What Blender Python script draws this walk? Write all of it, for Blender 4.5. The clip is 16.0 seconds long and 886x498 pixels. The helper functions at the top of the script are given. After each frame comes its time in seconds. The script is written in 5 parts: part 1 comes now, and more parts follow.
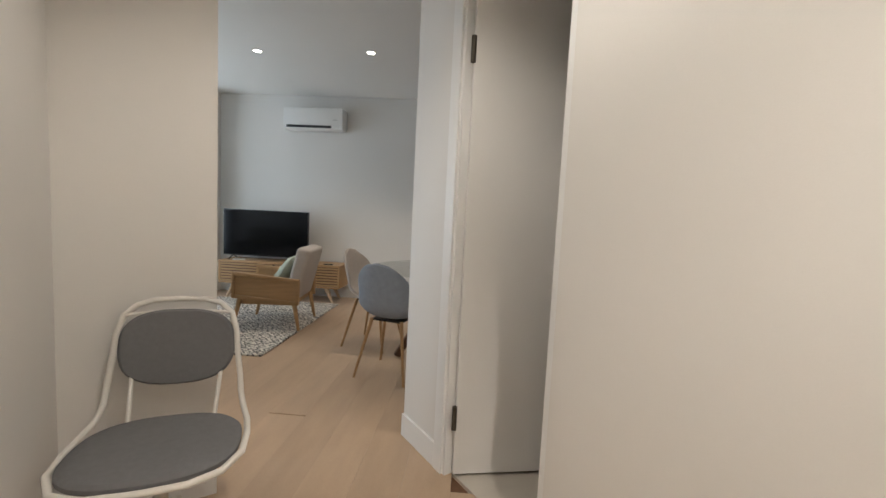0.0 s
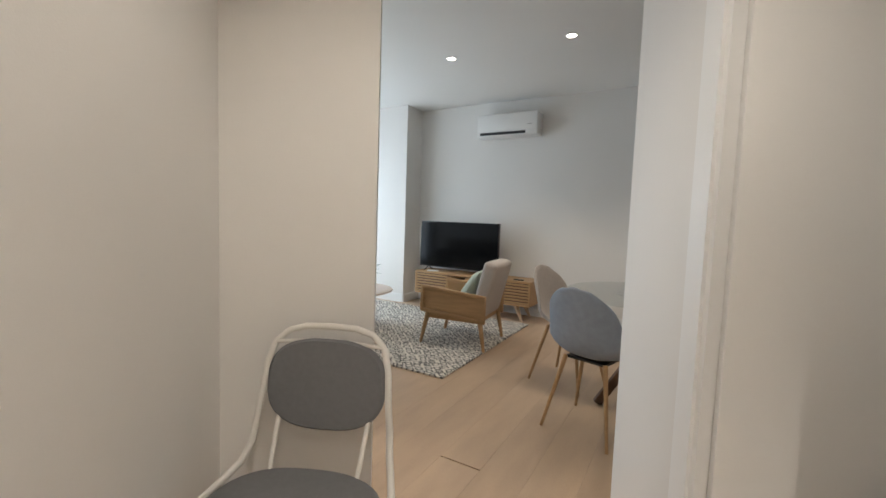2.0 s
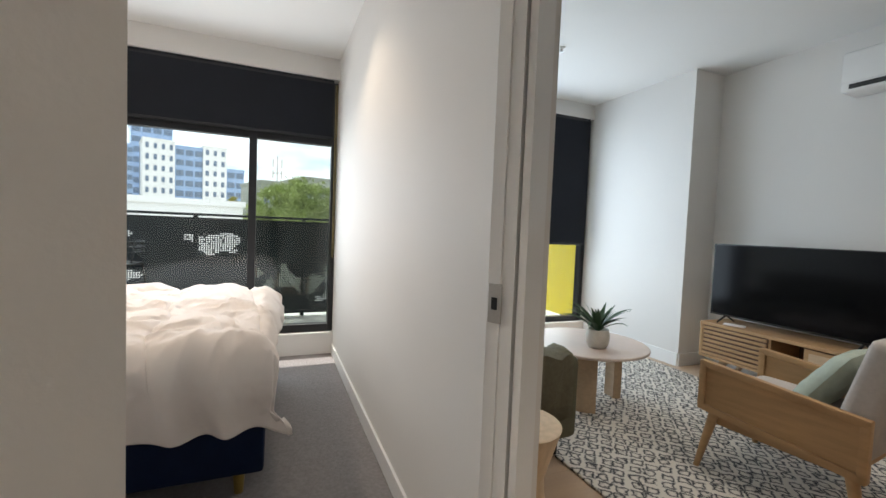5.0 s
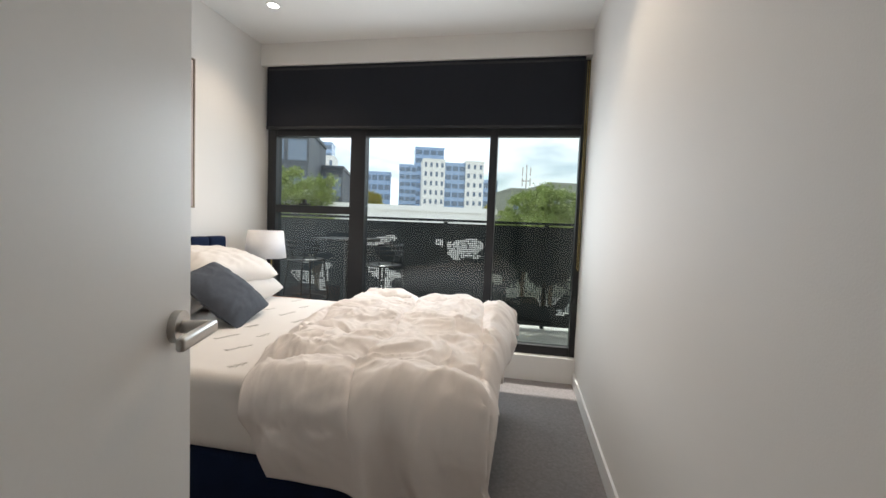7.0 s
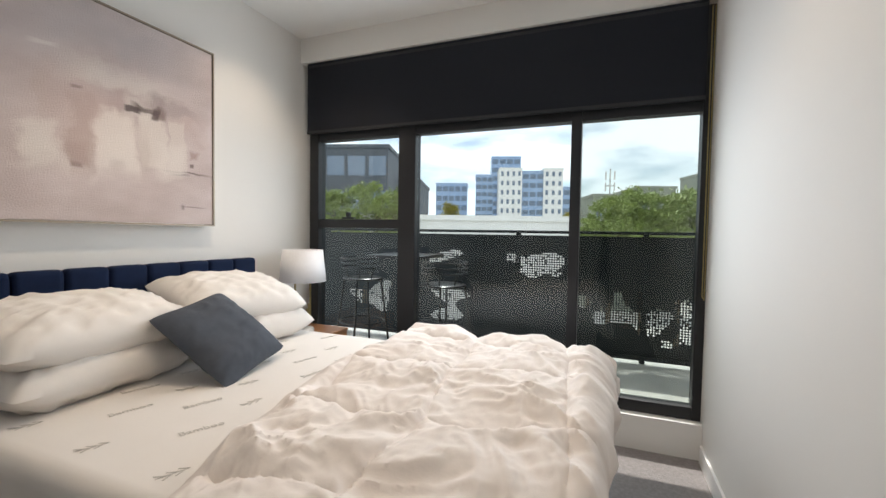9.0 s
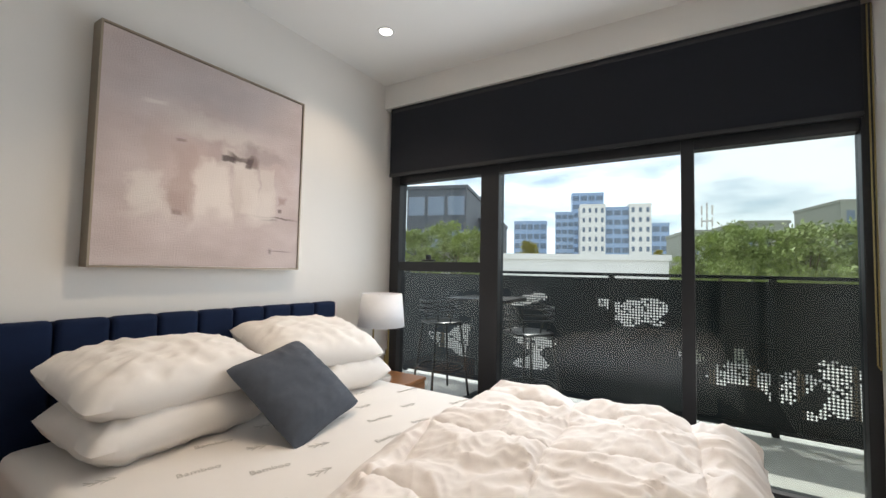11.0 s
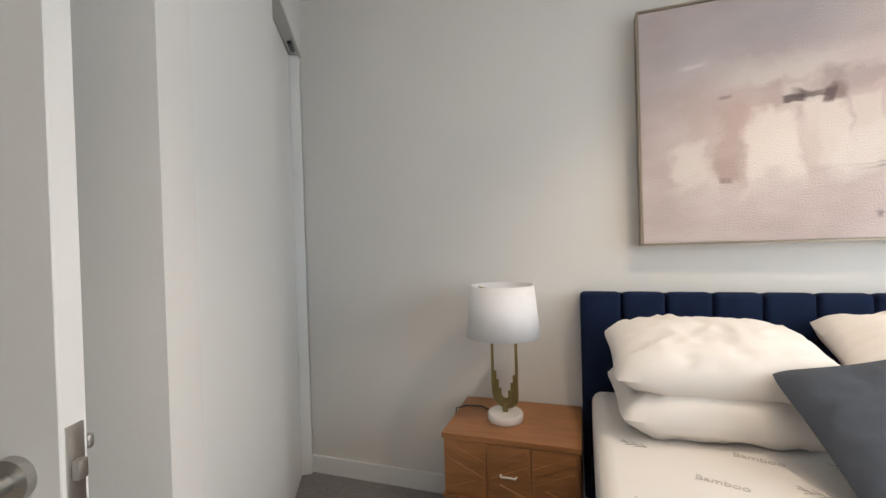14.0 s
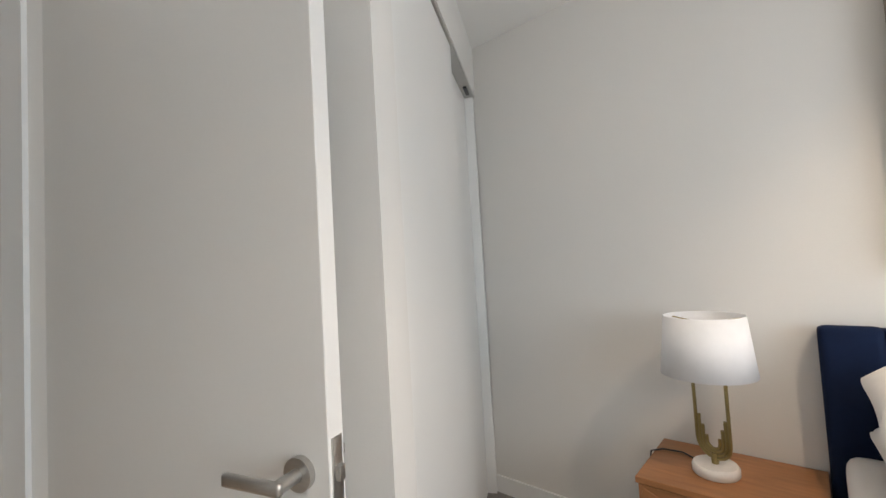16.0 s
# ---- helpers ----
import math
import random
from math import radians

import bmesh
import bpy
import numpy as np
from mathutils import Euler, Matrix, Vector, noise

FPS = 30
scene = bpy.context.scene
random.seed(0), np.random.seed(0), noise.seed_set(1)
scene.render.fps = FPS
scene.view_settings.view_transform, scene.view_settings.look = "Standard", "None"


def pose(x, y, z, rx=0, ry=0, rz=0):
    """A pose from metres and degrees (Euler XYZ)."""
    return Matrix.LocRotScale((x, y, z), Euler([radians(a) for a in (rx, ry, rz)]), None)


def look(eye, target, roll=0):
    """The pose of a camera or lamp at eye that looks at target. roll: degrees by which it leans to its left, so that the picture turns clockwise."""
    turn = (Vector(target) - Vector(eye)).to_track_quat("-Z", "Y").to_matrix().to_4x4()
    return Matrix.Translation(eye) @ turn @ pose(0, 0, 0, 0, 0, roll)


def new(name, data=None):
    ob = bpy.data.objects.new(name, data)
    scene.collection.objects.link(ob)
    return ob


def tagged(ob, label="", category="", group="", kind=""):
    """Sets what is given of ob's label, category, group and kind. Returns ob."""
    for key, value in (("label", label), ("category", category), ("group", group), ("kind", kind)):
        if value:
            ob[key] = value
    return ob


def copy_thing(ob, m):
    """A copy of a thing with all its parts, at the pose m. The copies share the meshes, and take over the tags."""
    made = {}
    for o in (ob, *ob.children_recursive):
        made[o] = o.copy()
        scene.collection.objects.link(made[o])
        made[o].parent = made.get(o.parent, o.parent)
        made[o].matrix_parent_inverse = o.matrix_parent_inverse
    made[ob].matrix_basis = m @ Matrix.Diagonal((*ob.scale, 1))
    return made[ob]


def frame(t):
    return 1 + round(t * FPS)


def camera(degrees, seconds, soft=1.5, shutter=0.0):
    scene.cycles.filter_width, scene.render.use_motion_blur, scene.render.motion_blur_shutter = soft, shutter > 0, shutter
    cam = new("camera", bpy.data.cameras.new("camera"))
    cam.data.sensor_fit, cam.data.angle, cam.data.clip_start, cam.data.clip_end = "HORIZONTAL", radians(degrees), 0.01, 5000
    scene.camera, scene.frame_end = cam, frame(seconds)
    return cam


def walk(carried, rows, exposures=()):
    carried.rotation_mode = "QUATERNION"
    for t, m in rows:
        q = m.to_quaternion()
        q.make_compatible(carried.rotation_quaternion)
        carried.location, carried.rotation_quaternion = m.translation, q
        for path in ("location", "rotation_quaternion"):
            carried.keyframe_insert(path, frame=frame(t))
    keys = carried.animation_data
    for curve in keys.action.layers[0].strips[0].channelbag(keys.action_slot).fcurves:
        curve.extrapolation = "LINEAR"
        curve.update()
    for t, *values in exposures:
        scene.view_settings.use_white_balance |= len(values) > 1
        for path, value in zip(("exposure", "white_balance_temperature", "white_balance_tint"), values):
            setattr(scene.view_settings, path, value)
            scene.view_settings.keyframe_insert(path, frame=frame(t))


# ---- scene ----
cam = camera(93.7, 16.0)
EXPOSURES = [(0.0, 0.46), (1.0, 0.62), (2.0, 0.58), (3.0, 0.52), (5.0, 0.42), (7.5, 0.0), (11.0, -0.05), (12.5, 0.05), (14.0, 0.33), (16.0, 0.54)]
PATH = [
    (0, (0.265, 0.424, 1.214), (0.139, 2.413, 1.049), 2.8),
    (0.5, (0.231, 0.543, 1.174), (-0.303, 2.465, 1.022), 3.0),
    (1, (0.22, 0.655, 1.168), (-0.62, 2.463, 1.002), 2.7),
    (1.5, (0.209, 0.767, 1.182), (-0.761, 2.508, 1.016), 2.4),
    (2, (0.137, 0.953, 1.204), (-0.866, 2.677, 1.055), 2.0),
    (2.5, (0.035, 1.183, 1.215), (-1.012, 2.883, 1.096), 1.8),
    (3, (-0.06, 1.467, 1.195), (-1.208, 3.102, 1.104), 1.6),
    (3.5, (-0.175, 1.722, 1.185), (-1.465, 3.249, 1.109), 1.6),
    (4, (-0.351, 1.91, 1.182), (-1.825, 3.26, 1.108), 2.0),
    (4.5, (-0.47, 2.045, 1.183), (-2.152, 3.122, 1.093), 2.4),
    (5, (-0.552, 2.179, 1.183), (-2.401, 2.936, 1.089), 2.3),
    (7.5, (-1.335, 2.254, 1.189), (-3.264, 1.743, 1.06), 2.1),
    (8, (-1.508, 2.18, 1.185), (-3.414, 1.588, 1.049), 1.8),
    (8.5, (-1.717, 2.198, 1.203), (-3.597, 1.526, 1.092), 1.4),
    (11, (-2.009, 2.072, 1.255), (-3.701, 1.009, 1.355), 1.2),
    (11.5, (-2.063, 2.1, 1.272), (-3.475, 0.684, 1.239), 0.5),
    (12, (-2.109, 2.117, 1.271), (-3.187, 0.435, 1.165), -0.3),
    (12.5, (-2.192, 2.098, 1.267), (-2.856, 0.217, 1.127), -0.9),
    (13, (-2.22, 2.064, 1.269), (-2.443, 0.08, 1.144), -1.3),
    (13.5, (-2.277, 2.023, 1.28), (-2.052, 0.038, 1.178), -1.5),
    (14, (-2.386, 2.004, 1.266), (-1.752, 0.107, 1.246), -1.7),
    (14.5, (-2.421, 2.022, 1.281), (-1.476, 0.261, 1.362), -2.1),
    (15, (-2.427, 2.057, 1.354), (-1.269, 0.443, 1.584), -3.9),
    (15.5, (-2.39, 2.079, 1.357), (-1.155, 0.556, 1.751), -4.7),
    (16, (-2.378, 2.051, 1.317), (-1.056, 0.553, 1.411), -3.3),
]
walk(cam, [(t, look(eye, target, roll)) for t, eye, target, roll in PATH], EXPOSURES)

# ---- light ----
CEIL = 2.72
world = bpy.data.worlds.new("sky")
scene.world = world
world.use_nodes = True
wn = world.node_tree.nodes
wl = world.node_tree.links
wn.clear()
sky = wn.new("ShaderNodeTexSky")
sky.sky_type, sky.sun_disc = "NISHITA", False
SUN_EL, SUN_AZ = radians(58), radians(-100)
sky.sun_elevation, sky.sun_rotation = SUN_EL, SUN_AZ
wbg = wn.new("ShaderNodeBackground")
wbg.inputs[1].default_value = 0.15
wout = wn.new("ShaderNodeOutputWorld")
wtc = wn.new("ShaderNodeTexCoord")
wmap = wn.new("ShaderNodeMapping")
wmap.inputs["Scale"].default_value = (3.0, 3.0, 9.0)
wno = wn.new("ShaderNodeTexNoise")
wno.inputs["Scale"].default_value, wno.inputs["Detail"].default_value = 1.4, 7
wrp = wn.new("ShaderNodeValToRGB")
wrp.color_ramp.elements[0].position, wrp.color_ramp.elements[1].position = 0.30, 0.52
wmx = wn.new("ShaderNodeMixRGB")
wmx.inputs[2].default_value = (12.0, 12.3, 12.8, 1)
wl.new(wtc.outputs["Generated"], wmap.inputs[0])
wl.new(wmap.outputs[0], wno.inputs["Vector"])
wl.new(wno.outputs[0], wrp.inputs[0])
wl.new(wrp.outputs[0], wmx.inputs[0])
wl.new(sky.outputs[0], wmx.inputs[1])
wl.new(wmx.outputs[0], wbg.inputs[0])
wl.new(wbg.outputs[0], wout.inputs[0])


def lamp(name, kind, energy, m, colour, **settings):
    d = bpy.data.lights.new(name, kind)
    d.energy, d.color = energy, colour
    for key, value in settings.items():
        if key == "size":
            d.size = value
        if key == "size_y":
            d.shape, d.size_y = "RECTANGLE", value
        if key == "angle":
            d.angle = value
        if key == "spot":
            d.spot_size, d.spot_blend = value, 0.6
        if key == "radius":
            d.shadow_soft_size = value
    o = new(name, d)
    o.matrix_world = m
    return o


lamp("sun", "SUN", 5.0, look((-6, -1.0, 10.5), (0, 0, 0)), (1.0, 0.95, 0.87), angle=radians(0.6))
lamp("bedroom_sky", "AREA", 22, look((-4.40, 1.5, 1.45), (0, 1.5, 1.2)), (0.86, 0.93, 1.0), size=1.8, size_y=1.1)
lamp("living_sky", "AREA", 36, look((-4.50, 4.3, 1.35), (0, 4.3, 1.2)), (0.72, 0.86, 1.0), size=2.2, size_y=2.0)
WARM, NEUTRAL = (1.0, 0.80, 0.60), (1.0, 0.87, 0.72)
# (-2.95, 2.20) and (1.04, -0.01) are unseen, added to fill bedroom and hall
DOWNLIGHTS = [(-1.90, 4.49, 2.72, 5.5), (-0.77, 4.47, 2.72, 5.5), (0.36, 4.45, 2.72, 6.5), (-3.83, 0.50, 2.65, 3.8), (-3.10, 1.00, 2.65, 10.5), (-2.95, 2.20, 2.65, 4.2), (0.08, 1.27, 2.72, 9.5), (1.04, -0.01, 2.72, 26)]
for lx, ly, lz, power in DOWNLIGHTS:
    lamp("downlight_beam", "SPOT", power * 4, look((lx, ly, lz - 0.03), (lx, ly + 0.001, 0)), NEUTRAL if ly > 3 else (1.0, 0.92, 0.82) if lx > -2 else WARM, spot=radians(122 if ly > 1 and ly < 2 and lx > -2 else 115), radius=0.04)

# ---- materials ----


def mat(name, colour, rough=0.6, metal=0.0, vary=0.08, scale=8.0, bump=0.05, bump_scale=120.0, random_part=0.0, stretch=(1, 1, 1), **extra):
    """A surface with slow and fine variation in its tone, and fine relief."""
    m = bpy.data.materials.new(name)
    m.use_nodes = True
    n, l = m.node_tree.nodes, m.node_tree.links
    b = n["Principled BSDF"]
    b.inputs["Roughness"].default_value, b.inputs["Metallic"].default_value = rough, metal
    tc = n.new("ShaderNodeTexCoord")
    mp = n.new("ShaderNodeMapping")
    mp.inputs["Scale"].default_value = stretch
    l.new(tc.outputs["Object"], mp.inputs[0])
    n1, n2 = n.new("ShaderNodeTexNoise"), n.new("ShaderNodeTexNoise")
    n1.inputs["Scale"].default_value, n1.inputs["Detail"].default_value = scale, 4
    n2.inputs["Scale"].default_value, n2.inputs["Detail"].default_value = bump_scale, 3
    l.new(mp.outputs[0], n1.inputs["Vector"]), l.new(mp.outputs[0], n2.inputs["Vector"])
    mixn = n.new("ShaderNodeMath")
    mixn.operation = "MULTIPLY_ADD"
    l.new(n2.outputs[0], mixn.inputs[0])
    mixn.inputs[1].default_value = 0.4
    l.new(n1.outputs[0], mixn.inputs[2])
    hs = n.new("ShaderNodeHueSaturation")
    hs.inputs["Color"].default_value = (*colour, 1)
    mr = n.new("ShaderNodeMapRange")
    mr.inputs[1].default_value, mr.inputs[2].default_value = 0.35, 1.05
    mr.inputs[3].default_value, mr.inputs[4].default_value = 1 - vary, 1 + vary
    l.new(mixn.outputs[0], mr.inputs[0])
    value = mr.outputs[0]
    if random_part:
        oi = n.new("ShaderNodeObjectInfo")
        rr = n.new("ShaderNodeMapRange")
        rr.inputs[3].default_value, rr.inputs[4].default_value = 1 - random_part, 1 + random_part
        l.new(oi.outputs["Random"], rr.inputs[0])
        mu = n.new("ShaderNodeMath")
        mu.operation = "MULTIPLY"
        l.new(value, mu.inputs[0]), l.new(rr.outputs[0], mu.inputs[1])
        value = mu.outputs[0]
    l.new(value, hs.inputs["Value"])
    l.new(hs.outputs[0], b.inputs["Base Color"])
    if bump:
        bp = n.new("ShaderNodeBump")
        bp.inputs["Strength"].default_value, bp.inputs["Distance"].default_value = bump, 0.01
        l.new(n2.outputs[0], bp.inputs["Height"]), l.new(bp.outputs[0], b.inputs["Normal"])
    for key, v in extra.items():
        b.inputs[key.replace("_", " ")].default_value = v
    return m


def emitter(name, colour, strength):
    m = bpy.data.materials.new(name)
    m.use_nodes = True
    b = m.node_tree.nodes["Principled BSDF"]
    b.inputs["Emission Color"].default_value, b.inputs["Emission Strength"].default_value = (*colour, 1), strength
    return m


def glass(name, tint=(1, 1, 1), rough=0.0, ior=1.45):
    m = bpy.data.materials.new(name)
    m.use_nodes = True
    n, l = m.node_tree.nodes, m.node_tree.links
    n.clear()
    out = n.new("ShaderNodeOutputMaterial")
    tr, gl, mx, fr = n.new("ShaderNodeBsdfTransparent"), n.new("ShaderNodeBsdfGlossy"), n.new("ShaderNodeMixShader"), n.new("ShaderNodeLayerWeight")
    tr.inputs[0].default_value = (*tint, 1)
    gl.inputs["Roughness"].default_value = rough
    fr.inputs[0].default_value = 0.5
    pw, sc = n.new("ShaderNodeMath"), n.new("ShaderNodeMath")
    pw.operation, sc.operation = "POWER", "MULTIPLY_ADD"
    pw.inputs[1].default_value = 5.0
    base = ((ior - 1) / (ior + 1)) ** 2
    sc.inputs[1].default_value, sc.inputs[2].default_value = 0.9, base
    l.new(fr.outputs["Facing"], pw.inputs[0]), l.new(pw.outputs[0], sc.inputs[0])
    l.new(sc.outputs[0], mx.inputs[0]), l.new(tr.outputs[0], mx.inputs[1]), l.new(gl.outputs[0], mx.inputs[2]), l.new(mx.outputs[0], out.inputs[0])
    return m


PAINT = mat("wall_paint", (0.74, 0.72, 0.69), 0.65, vary=0.025, scale=1.3, bump=0.04, bump_scale=220)
CEILP = mat("ceiling_paint", (0.80, 0.79, 0.77), 0.8, vary=0.015, scale=1.0, bump=0.02)
GLOSSW = mat("trim_paint", (0.80, 0.80, 0.79), 0.35, vary=0.02, scale=3, bump=0.02)
DOORP = mat("door_paint", (0.76, 0.75, 0.73), 0.38, vary=0.02, scale=2, bump=0.015)
OAKF = mat("oak_floor", (0.46, 0.33, 0.222), 0.42, vary=0.13, scale=2.2, bump=0.05, bump_scale=50, stretch=(4.5, 1, 1))
CARPET = mat("grey_carpet", (0.27, 0.25, 0.25), 0.95, vary=0.22, scale=60, bump=0.7, bump_scale=420)
OAK = mat("oak", (0.41, 0.245, 0.115), 0.45, vary=0.18, scale=5, bump=0.05, bump_scale=70, stretch=(1, 9, 9))
PALEOAK = mat("pale_oak", (0.52, 0.38, 0.25), 0.5, vary=0.14, scale=5, bump=0.05, bump_scale=70, stretch=(1, 9, 9))
ACACIA = mat("acacia", (0.33, 0.145, 0.055), 0.38, vary=0.30, scale=5, bump=0.04, bump_scale=60, stretch=(1.2, 10, 10))
WALNUT = mat("walnut", (0.13, 0.065, 0.035), 0.4, vary=0.2, scale=6, bump=0.04, stretch=(8, 8, 1))
BLACKM = mat("black_aluminium", (0.022, 0.023, 0.026), 0.42, 0.2, vary=0.1, scale=5, bump=0.01)
BLINDF = mat("blind_fabric", (0.008, 0.010, 0.016), 0.9, vary=0.12, scale=3, bump=0.15, bump_scale=600)
STEEL = mat("brushed_steel", (0.50, 0.49, 0.47), 0.32, 0.95, vary=0.08, scale=40, bump=0.03, stretch=(1, 8, 8))
BRONZE = mat("dark_bronze", (0.10, 0.085, 0.065), 0.45, 0.7, vary=0.1, scale=30, bump=0.02)
BRASS = mat("antique_brass", (0.32, 0.25, 0.11), 0.36, 0.85, vary=0.1, scale=30, bump=0.02)
LINEN = mat("white_linen", (0.78, 0.74, 0.70), 0.85, vary=0.03, scale=5, bump=0.10, bump_scale=500)
DUVETM = mat("white_duvet", (0.80, 0.74, 0.70), 0.85, vary=0.03, scale=7, bump=0.12, bump_scale=350)
SLATE = mat("slate_fabric", (0.060, 0.070, 0.090), 0.9, vary=0.12, scale=40, bump=0.3, bump_scale=500)
NAVY = mat("navy_velvet", (0.005, 0.013, 0.042), 0.85, vary=0.2, scale=12, bump=0.2, bump_scale=500, Specular_IOR_Level=0.2)
GREYFAB = mat("grey_fabric", (0.17, 0.17, 0.175), 0.95, vary=0.08, scale=60, bump=0.3, bump_scale=600)
CREAMFAB = mat("oatmeal_fabric", (0.50, 0.45, 0.41), 0.95, vary=0.08, scale=60, bump=0.35, bump_scale=450)
BLUEFAB = mat("blue_grey_fabric", (0.30, 0.34, 0.40), 0.95, vary=0.1, scale=25, bump=0.35, bump_scale=450)
OLIVEFAB = mat("olive_fabric", (0.13, 0.125, 0.08), 0.95, vary=0.1, scale=40, bump=0.35, bump_scale=400)
SAGEFAB = mat("sage_fabric", (0.38, 0.42, 0.34), 0.95, vary=0.08, scale=40, bump=0.3, bump_scale=400)
WHITEMET = mat("white_powder_coat", (0.72, 0.69, 0.64), 0.35, vary=0.03, bump=0.01)
PLASTIC = mat("white_plastic", (0.78, 0.77, 0.75), 0.3, vary=0.02, bump=0.0)
DARKPL = mat("dark_plastic", (0.015, 0.015, 0.016), 0.3, vary=0.1, bump=0.0)
SCREEN = mat("screen", (0.004, 0.004, 0.005), 0.12, vary=0.02, bump=0.0, Specular_IOR_Level=0.2)
MARBLE = mat("white_marble", (0.72, 0.69, 0.66), 0.25, vary=0.10, scale=9, bump=0.01)
PLASTER = mat("ceramic", (0.66, 0.62, 0.56), 0.6, vary=0.1, scale=14, bump=0.1, bump_scale=60)
LEAF = mat("fern_leaf", (0.035, 0.085, 0.03), 0.5, vary=0.3, scale=12, bump=0.05)
SHADE = mat("lamp_shade_linen", (0.82, 0.81, 0.82), 0.9, vary=0.03, scale=30, bump=0.15, bump_scale=700)
STONEW = mat("pale_timber_stump", (0.62, 0.47, 0.31), 0.55, vary=0.16, scale=7, bump=0.08, stretch=(6, 6, 1))
KITDARK = mat("dark_oak_veneer", (0.020, 0.014, 0.012), 0.45, vary=0.25, scale=8, bump=0.05, stretch=(1, 1, 8))
BENCHM = mat("grey_stone_bench", (0.10, 0.10, 0.10), 0.3, vary=0.3, scale=30, bump=0.02)
CABW = mat("cream_laminate", (0.72, 0.66, 0.56), 0.4, vary=0.02, bump=0.01)
CONC = mat("balcony_paver", (0.58, 0.56, 0.53), 0.85, vary=0.12, scale=9, bump=0.1)
BALUS = mat("charcoal_panel", (0.016, 0.021, 0.024), 0.5, 0.2, vary=0.1, scale=3, bump=0.02)
YELLOW = mat("yellow_render", (0.60, 0.48, 0.03), 0.8, vary=0.1, scale=4, bump=0.1)
TILEF = mat("pale_floor_tile", (0.50, 0.46, 0.40), 0.4, vary=0.06, scale=6, bump=0.02)
PANE = glass("window_glass", (0.86, 0.91, 0.92))
PANEG = glass("tinted_glass", (0.76, 0.81, 0.80))
TABLEG = glass("clear_glass", (0.95, 0.97, 0.96), 0.01, 1.45)
LED = emitter("led", (1.0, 0.93, 0.82), 14)


def veined(name, a, c, scale, dist, rough):
    m = mat(name, a, rough)
    n, l = m.node_tree.nodes, m.node_tree.links
    b = n["Principled BSDF"]
    tc, wv, rp = n.new("ShaderNodeTexCoord"), n.new("ShaderNodeTexWave"), n.new("ShaderNodeValToRGB")
    wv.bands_direction = "Z"
    wv.inputs["Scale"].default_value, wv.inputs["Distortion"].default_value, wv.inputs["Detail"].default_value, wv.inputs["Detail Scale"].default_value = scale, dist, 4, 0.9
    rp.color_ramp.elements[0].color, rp.color_ramp.elements[1].color = (*a, 1), (*c, 1)
    l.new(tc.outputs["Object"], wv.inputs["Vector"]), l.new(wv.outputs[0], rp.inputs[0]), l.new(rp.outputs[0], b.inputs["Base Color"])
    return m


SPLASH = veined("veined_stone", (0.07, 0.07, 0.068), (0.24, 0.235, 0.22), 3.0, 14, 0.25)


def rug_material():
    """Cream wool with a woven lattice of dark dashes."""
    m = mat("woven_wool", (0.6, 0.56, 0.5), 0.95, bump=0.8, bump_scale=260)
    n, l = m.node_tree.nodes, m.node_tree.links
    b = n["Principled BSDF"]
    tc = n.new("ShaderNodeTexCoord")
    mp = n.new("ShaderNodeMapping")
    mp.inputs["Rotation"].default_value = (0, 0, radians(45))
    l.new(tc.outputs["Object"], mp.inputs[0])
    v1 = n.new("ShaderNodeTexVoronoi")
    v1.distance, v1.inputs["Scale"].default_value, v1.inputs["Randomness"].default_value = "CHEBYCHEV", 14.0, 0.3
    l.new(mp.outputs[0], v1.inputs["Vector"])
    no = n.new("ShaderNodeTexNoise")
    no.inputs["Scale"].default_value, no.inputs["Detail"].default_value = 34, 2
    l.new(tc.outputs["Object"], no.inputs["Vector"])
    ad = n.new("ShaderNodeMath")
    ad.operation = "MULTIPLY_ADD"
    l.new(no.outputs[0], ad.inputs[0])
    ad.inputs[1].default_value = 0.62
    l.new(v1.outputs["Distance"], ad.inputs[2])
    rp = n.new("ShaderNodeValToRGB")
    e = rp.color_ramp.elements
    e[0].position, e[0].color = 0.44, (0.74, 0.69, 0.61, 1)
    e[1].position, e[1].color = 0.76, (0.74, 0.69, 0.61, 1)
    x = e.new(0.60)
    x.color = (0.035, 0.035, 0.042, 1)
    x = e.new(0.54)
    x.color = (0.46, 0.42, 0.37, 1)
    x = e.new(0.645)
    x.color = (0.07, 0.07, 0.075, 1)
    l.new(ad.outputs[0], rp.inputs[0]), l.new(rp.outputs[0], b.inputs["Base Color"])
    return m


RUGM = rug_material()


